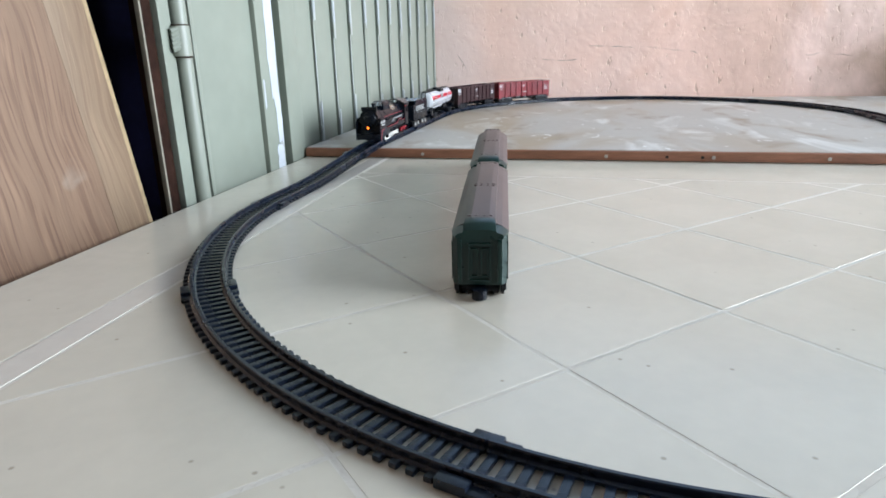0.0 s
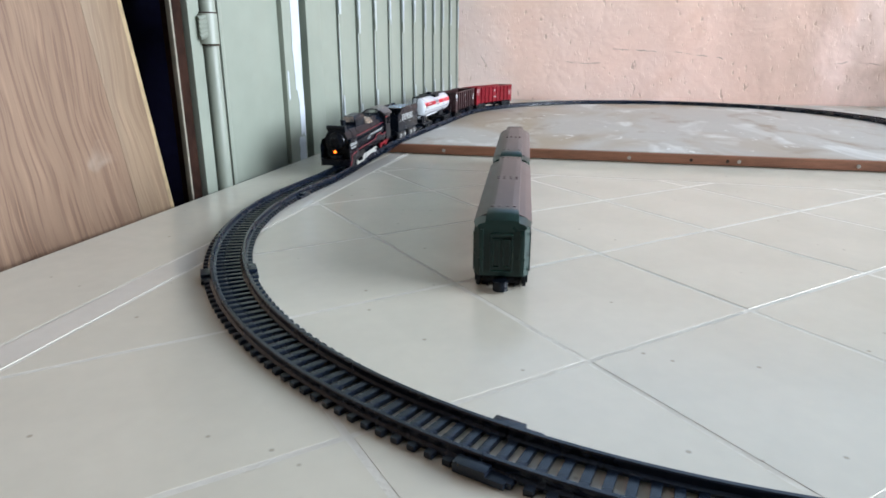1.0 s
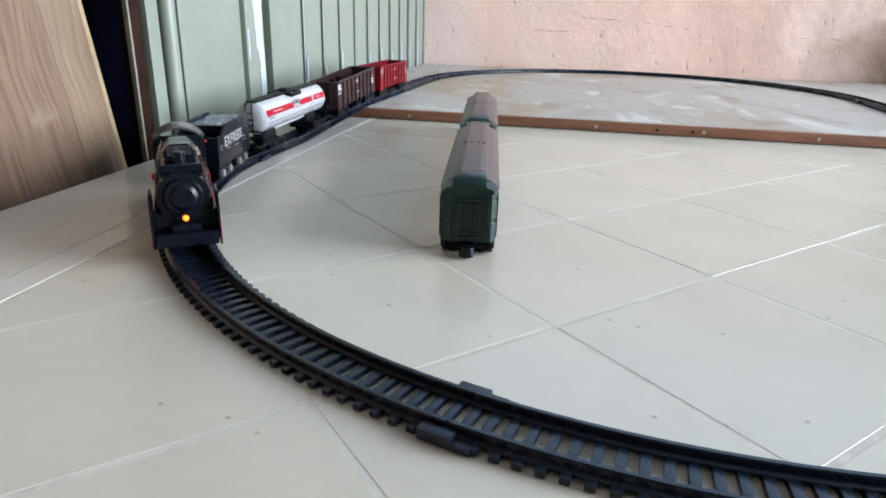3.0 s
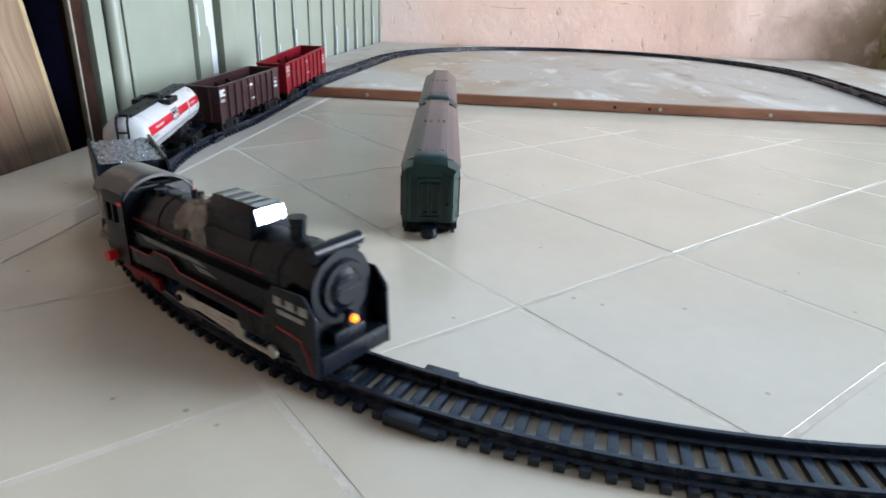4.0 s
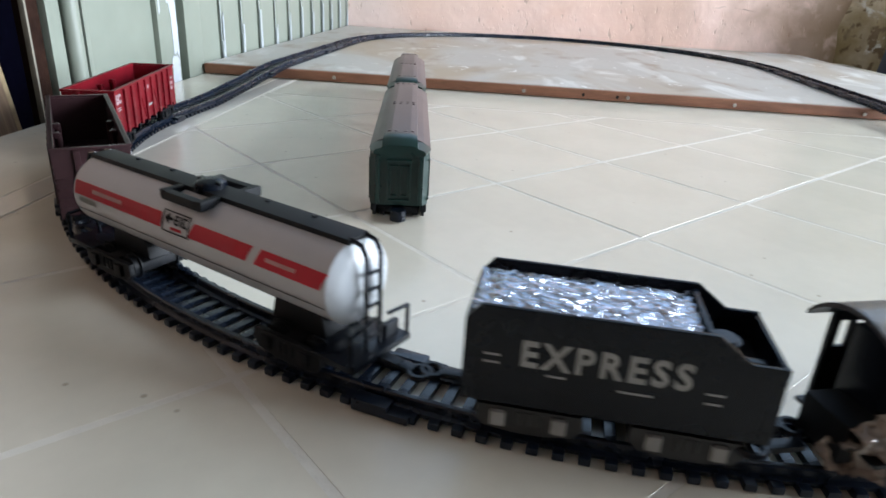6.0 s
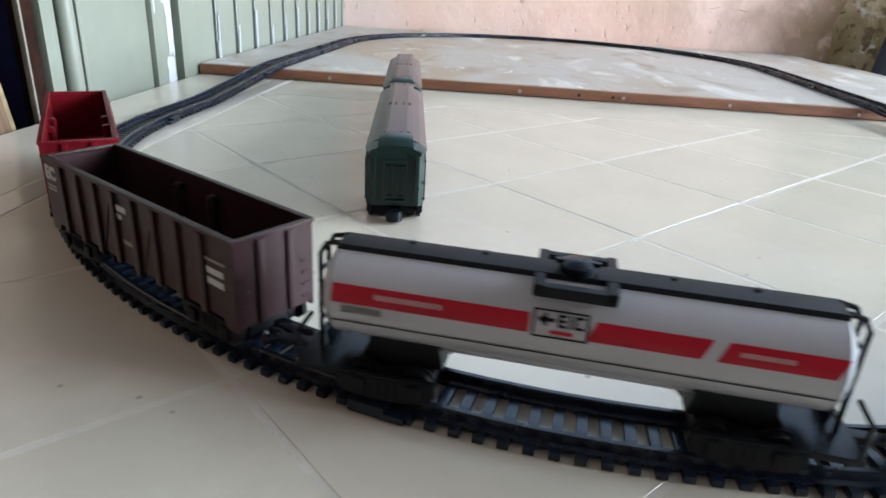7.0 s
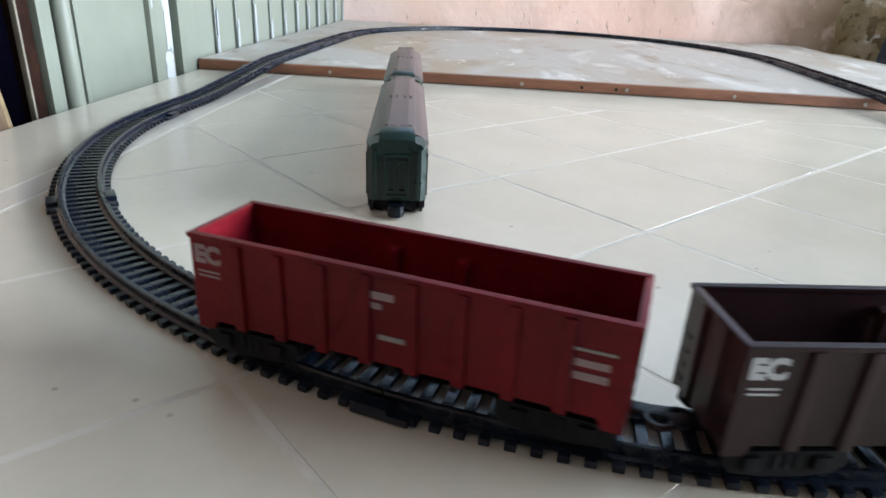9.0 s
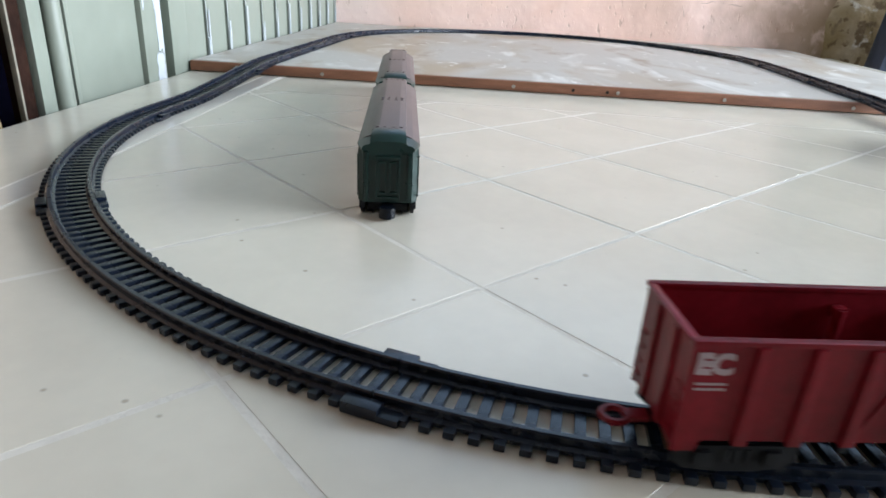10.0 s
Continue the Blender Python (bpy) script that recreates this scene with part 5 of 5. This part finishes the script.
    rod(bm, (0.0685, 0.0, 0.0270), (0.0705, 0.0, 0.0270), 0.0028, 16)
    housing = part("lamp_housing", bm, BLACK, car)
    bm = bmesh.new()
    bmesh.ops.create_uvsphere(bm, u_segments=14, v_segments=8, radius=0.0016)
    bm.transform(Matrix.Translation((0.0706, 0, 0.0270)))
    part("headlight", bm, AMBER, housing, "glowing amber headlight")
    # switch knob
    bm = bmesh.new()
    rod(bm, (-0.0540, -0.0140, 0.0190), (-0.0540, -0.0208, 0.0190), 0.0027, 16, 0.0024)
    part("switch_knob", bm, BUTTON, car, "bright red switch knob")
    for x, r in ((-0.0105, 0.0062), (0.0045, 0.0062), (0.0190, 0.0062)):
        wheelset(car, x, r, BLACK)
    for x in (-0.0475, -0.0335, 0.0480):
        wheelset(car, x, 0.0040)
    coupler(car, -0.0700, reach=0.012)
    # wad of tape hanging at the drawbar
    bm = bmesh.new()
    crumple(bm, 18, 22, lambda u, v: (-0.0580 - 0.0095 * u, -0.0150 + 0.0070 * u * (1 + math.sin(6 * v)), 0.0110 + 0.0260 * v * (1 - 0.35 * u)), 0.0022, 21)
    part("tape_wad", bm, WAD, car, "crumpled wad of tape behind the cab")
    return car


# -- coaches standing on the tiles --
def make_coach():
    car = thing("toy_passenger_coach", "dark green toy coach with brown clerestory roof, parked on tiles", "toy coach", "parked coaches")
    L, W = 0.212, 0.0165
    bm = bmesh.new()
    c, d = 0.0045, 0.0030
    plan = [(-L / 2, -W + d), (-L / 2 + c, -W), (L / 2 - c, -W), (L / 2, -W + d), (L / 2, W - d), (L / 2 - c, W), (-L / 2 + c, W), (-L / 2, W - d)]
    loft(bm, [[(x, y, z) for x, y in plan] for z in (0.0085, 0.0385)])
    part("body", bm, COACH, car)
    for s in (-1, 1):
        bm = bmesh.new()
        y0, y1 = sorted((s * (W - 0.0002), s * (W + 0.0007)))
        for z in (0.0120, 0.0215, 0.0345):
            box(bm, (-L / 2 + 0.003, y0, z - 0.0006), (L / 2 - 0.003, y1, z + 0.0006))
        for i in range(15):
            x = -L / 2 + 0.006 + i * (L - 0.012) / 14
            box(bm, (x - 0.0008, y0, 0.0126), (x + 0.0008, y1, 0.0340))
        part("side_ribs", bm, COACH, car)
        for i in range(14):
            x = -L / 2 + 0.006 + (i + 0.5) * (L - 0.012) / 14
            bm = bmesh.new()
            a, b = sorted((s * (W - 0.0006), s * (W + 0.0002)))
            box(bm, (x - 0.0042, a, 0.0235), (x + 0.0042, b, 0.0328), 0.0003)
            part("window", bm, BLACK, car)
    # roof: sloping sides, raised middle
    bm = bmesh.new()
    section(bm, [(-W - 0.0012, 0.0382), (-W - 0.0008, 0.0396), (-0.0135, 0.0425), (-0.0098, 0.0440), (0.0098, 0.0440), (0.0135, 0.0425), (W + 0.0008, 0.0396), (W + 0.0012, 0.0382)], -L / 2 + 0.0120, L / 2 - 0.0120, bevel=0.0004)
    part("roof", bm, ROOF, car, "brown plastic roof")
    bm = bmesh.new()
    a, b = -L / 2 + 0.0125, L / 2 - 0.0125
    section(bm, [(-0.0098, 0.0436), (-0.0094, 0.0468), (-0.0055, 0.0477), (0.0055, 0.0477), (0.0094, 0.0468), (0.0098, 0.0436)], a, b, bevel=0.0004)
    part("clerestory", bm, ROOF, car, "raised brown roof centre")
    for e in (-1, 1):
        bm = bmesh.new()
        x0, x1 = e * (L / 2 - 0.0126), e * (L / 2 + 0.0002)
        rings = []
        for u, top, half in ((0, 0.0476, 0.0097), (0.3, 0.0474, 0.0099), (0.7, 0.0460, 0.0102), (1.0, 0.0432, 0.0104)):
            w = W + 0.0008 - 0.0028 * u * u
            low = 0.0425 - 0.0018 * u
            outline = [(-w, 0.0380), (-w, 0.0397 - 0.0004 * u), (-0.0133, low), (-half, low + 0.0008), (-half * 0.95, top - 0.0009), (-half * 0.6, top), (half * 0.6, top), (half * 0.95, top - 0.0009), (half, low + 0.0008), (0.0133, low), (w, 0.0397 - 0.0004 * u), (w, 0.0380)]
            rings.append([(x0 + (x1 - x0) * u, y, z) for y, z in outline])
        loft(bm, rings)
        part("roof_end", bm, COACH, car, "dark green sloping roof end")
        for y in (-0.0065, -0.0025, 0.0025, 0.0065):
            for x in (0.003, 0.089):
                bm = bmesh.new()
                box(bm, (e * x - 0.0012, y - 0.0010, 0.0470), (e * x + 0.0012, y + 0.0010, 0.0480), 0.0004)
                part("roof_vent", bm, ROOF, car)
        # end door with raised frames
        bm = bmesh.new()
        xe = e * (L / 2)
        a, b = sorted((xe - e * 0.0002, xe + e * 0.0016))
        for y0, y1, z0, z1 in ((-0.0068, -0.0058, 0.0115, 0.0345), (0.0058, 0.0068, 0.0115, 0.0345), (-0.0068, 0.0068, 0.0340, 0.0352), (-0.0068, 0.0068, 0.0110, 0.0121)):
            box(bm, (a, y0, z0), (b, y1, z1), 0.0003)
        for y in (-0.0030, 0.0030):
            for c, d, z0, z1 in ((y - 0.0022, y - 0.0015, 0.0145, 0.0318), (y + 0.0015, y + 0.0022, 0.0145, 0.0318), (y - 0.0022, y + 0.0022, 0.0312, 0.0320), (y - 0.0022, y + 0.0022, 0.0140, 0.0148)):
                box(bm, (a, c, z0), (b - (0 if e < 0 else 0.0003), d, z1), 0.0002)
        part("end_door_frame", bm, COACH, car)
        bm = bmesh.new()
        for y in (-0.0118, 0.0118):
            box(bm, (a, y - 0.0010, 0.0100), (b, y + 0.0010, 0.0375), 0.0003)
            box(bm, (a, y - 0.0022, 0.0190), (b - e * 0.0008 if e > 0 else b, y + 0.0022, 0.0198), 0.0002)
        part("corner_post", bm, COACH, car)
        bogie(car, e * 0.0875, low=0.0, span=0.0162)
        bm = bmesh.new()
        a, b = sorted((e * (L / 2 - 0.012), e * (L / 2 + 0.0035)))
        box(bm, (a, -0.0030, 0.0045), (b, 0.0030, 0.0068), 0.0006)
        rod(bm, (e * (L / 2 + 0.0040), 0, 0.0012), (e * (L / 2 + 0.0040), 0, 0.0072), 0.0046, 20)
        part("coupler", bm, BLACK, car)
    bm = bmesh.new()
    box(bm, (-0.045, -0.0125, 0.0045), (0.045, 0.0125, 0.0086), 0.001)
    part("underframe", bm, BLACK, car)
    return car


loco = make_loco()
lengthen(loco, 1.08)
tender = make_tender()
lengthen(tender, 0.905)
for piece in tender.children:  # the tub rides on its underframe
    if piece.name.split(".")[0] not in ("bogie_frame", "coupler", "underframe"):
        piece.data.transform(Matrix.Translation((0, 0, 0.0040)))
tank_car = tank_wagon()
lengthen(tank_car, 0.912)
brown_car = gondola(BROWN, "dark maroon open toy gondola wagon with white lettering", PRINT)
red_car = gondola(RED, "dark red open toy gondola wagon, last of the train", PRINT_RED)
MOVING_WHEELS = list(WHEELS)
coach = make_coach()
COACH_TURN = 90 + 7.6
coach.matrix_world = pose(-0.0694, 0.1865, 0.0002, 0, 0, COACH_TURN)
coach_behind = copy_thing(coach, pose(-0.0989, 0.4075, 0.0002, 0, 0, COACH_TURN))


# ---- what moves ----
# metres along the oval of the locomotive's middle, by the second
RUNS = ((0, 1.474), (1, 1.647), (2, 1.846), (3.5, 2.120), (4, 2.205), (4.5, 2.287), (5, 2.3645), (5.5, 2.434),
        (7, 2.6455), (7.8, 2.755), (8.5, 2.848), (9, 2.920), (9.5, 2.995), (10, 3.067))
# each car: how far it runs behind the locomotive, half the distance between its bogies, and the place of its pivot
CARS = ((loco, 0.0, 0.042, 0.012), (tender, 0.1275, 0.026, 0.0), (tank_car, 0.2810, 0.0545, 0.0), (brown_car, 0.4515, 0.050, 0.0), (red_car, 0.6075, 0.050, 0.0))
SLACK = 1.1  # degrees by which a car sits askew between the rails


def travelled(t):
    """A smooth run through the timed places."""
    ts, ss = zip(*RUNS)
    i = max(0, min(len(ts) - 2, int(np.searchsorted(ts, t, side="right")) - 1))

    def slope(k):
        a, b = max(0, k - 1), min(len(ts) - 1, k + 1)
        return (ss[b] - ss[a]) / (ts[b] - ts[a])

    h = ts[i + 1] - ts[i]
    u = (t - ts[i]) / h
    return ((2 * u ** 3 - 3 * u ** 2 + 1) * ss[i] + (u ** 3 - 2 * u ** 2 + u) * h * slope(i)
            + (3 * u ** 2 - 2 * u ** 3) * ss[i + 1] + (u ** 3 - u ** 2) * h * slope(i + 1))


def seat(s, half, pivot):
    """The pose of a car whose two bogies run on the track about s."""
    a, b = on_track(s + pivot - half)[0], on_track(s + pivot + half)[0]
    return (Matrix.Translation((a + b) / 2) @ (b - a).to_track_quat("X", "Z").to_matrix().to_4x4()
            @ Matrix.Rotation(radians(SLACK), 4, "Z") @ Matrix.Translation((-pivot, 0, 0)))


def motions():
    for car, back, half, pivot in CARS:
        walk(car, [(i / 10, seat(travelled(i / 10) - back, half, pivot)) for i in range(101)])
    # every wheelset rolls with the train
    for ob, x, z, r in MOVING_WHEELS:
        walk(ob, [(i / 30, Matrix.Translation((x, 0, z)) @ Matrix.Rotation((travelled(i / 30) - RUNS[0][1]) / r, 4, "Y")) for i in range(301)])


motions()
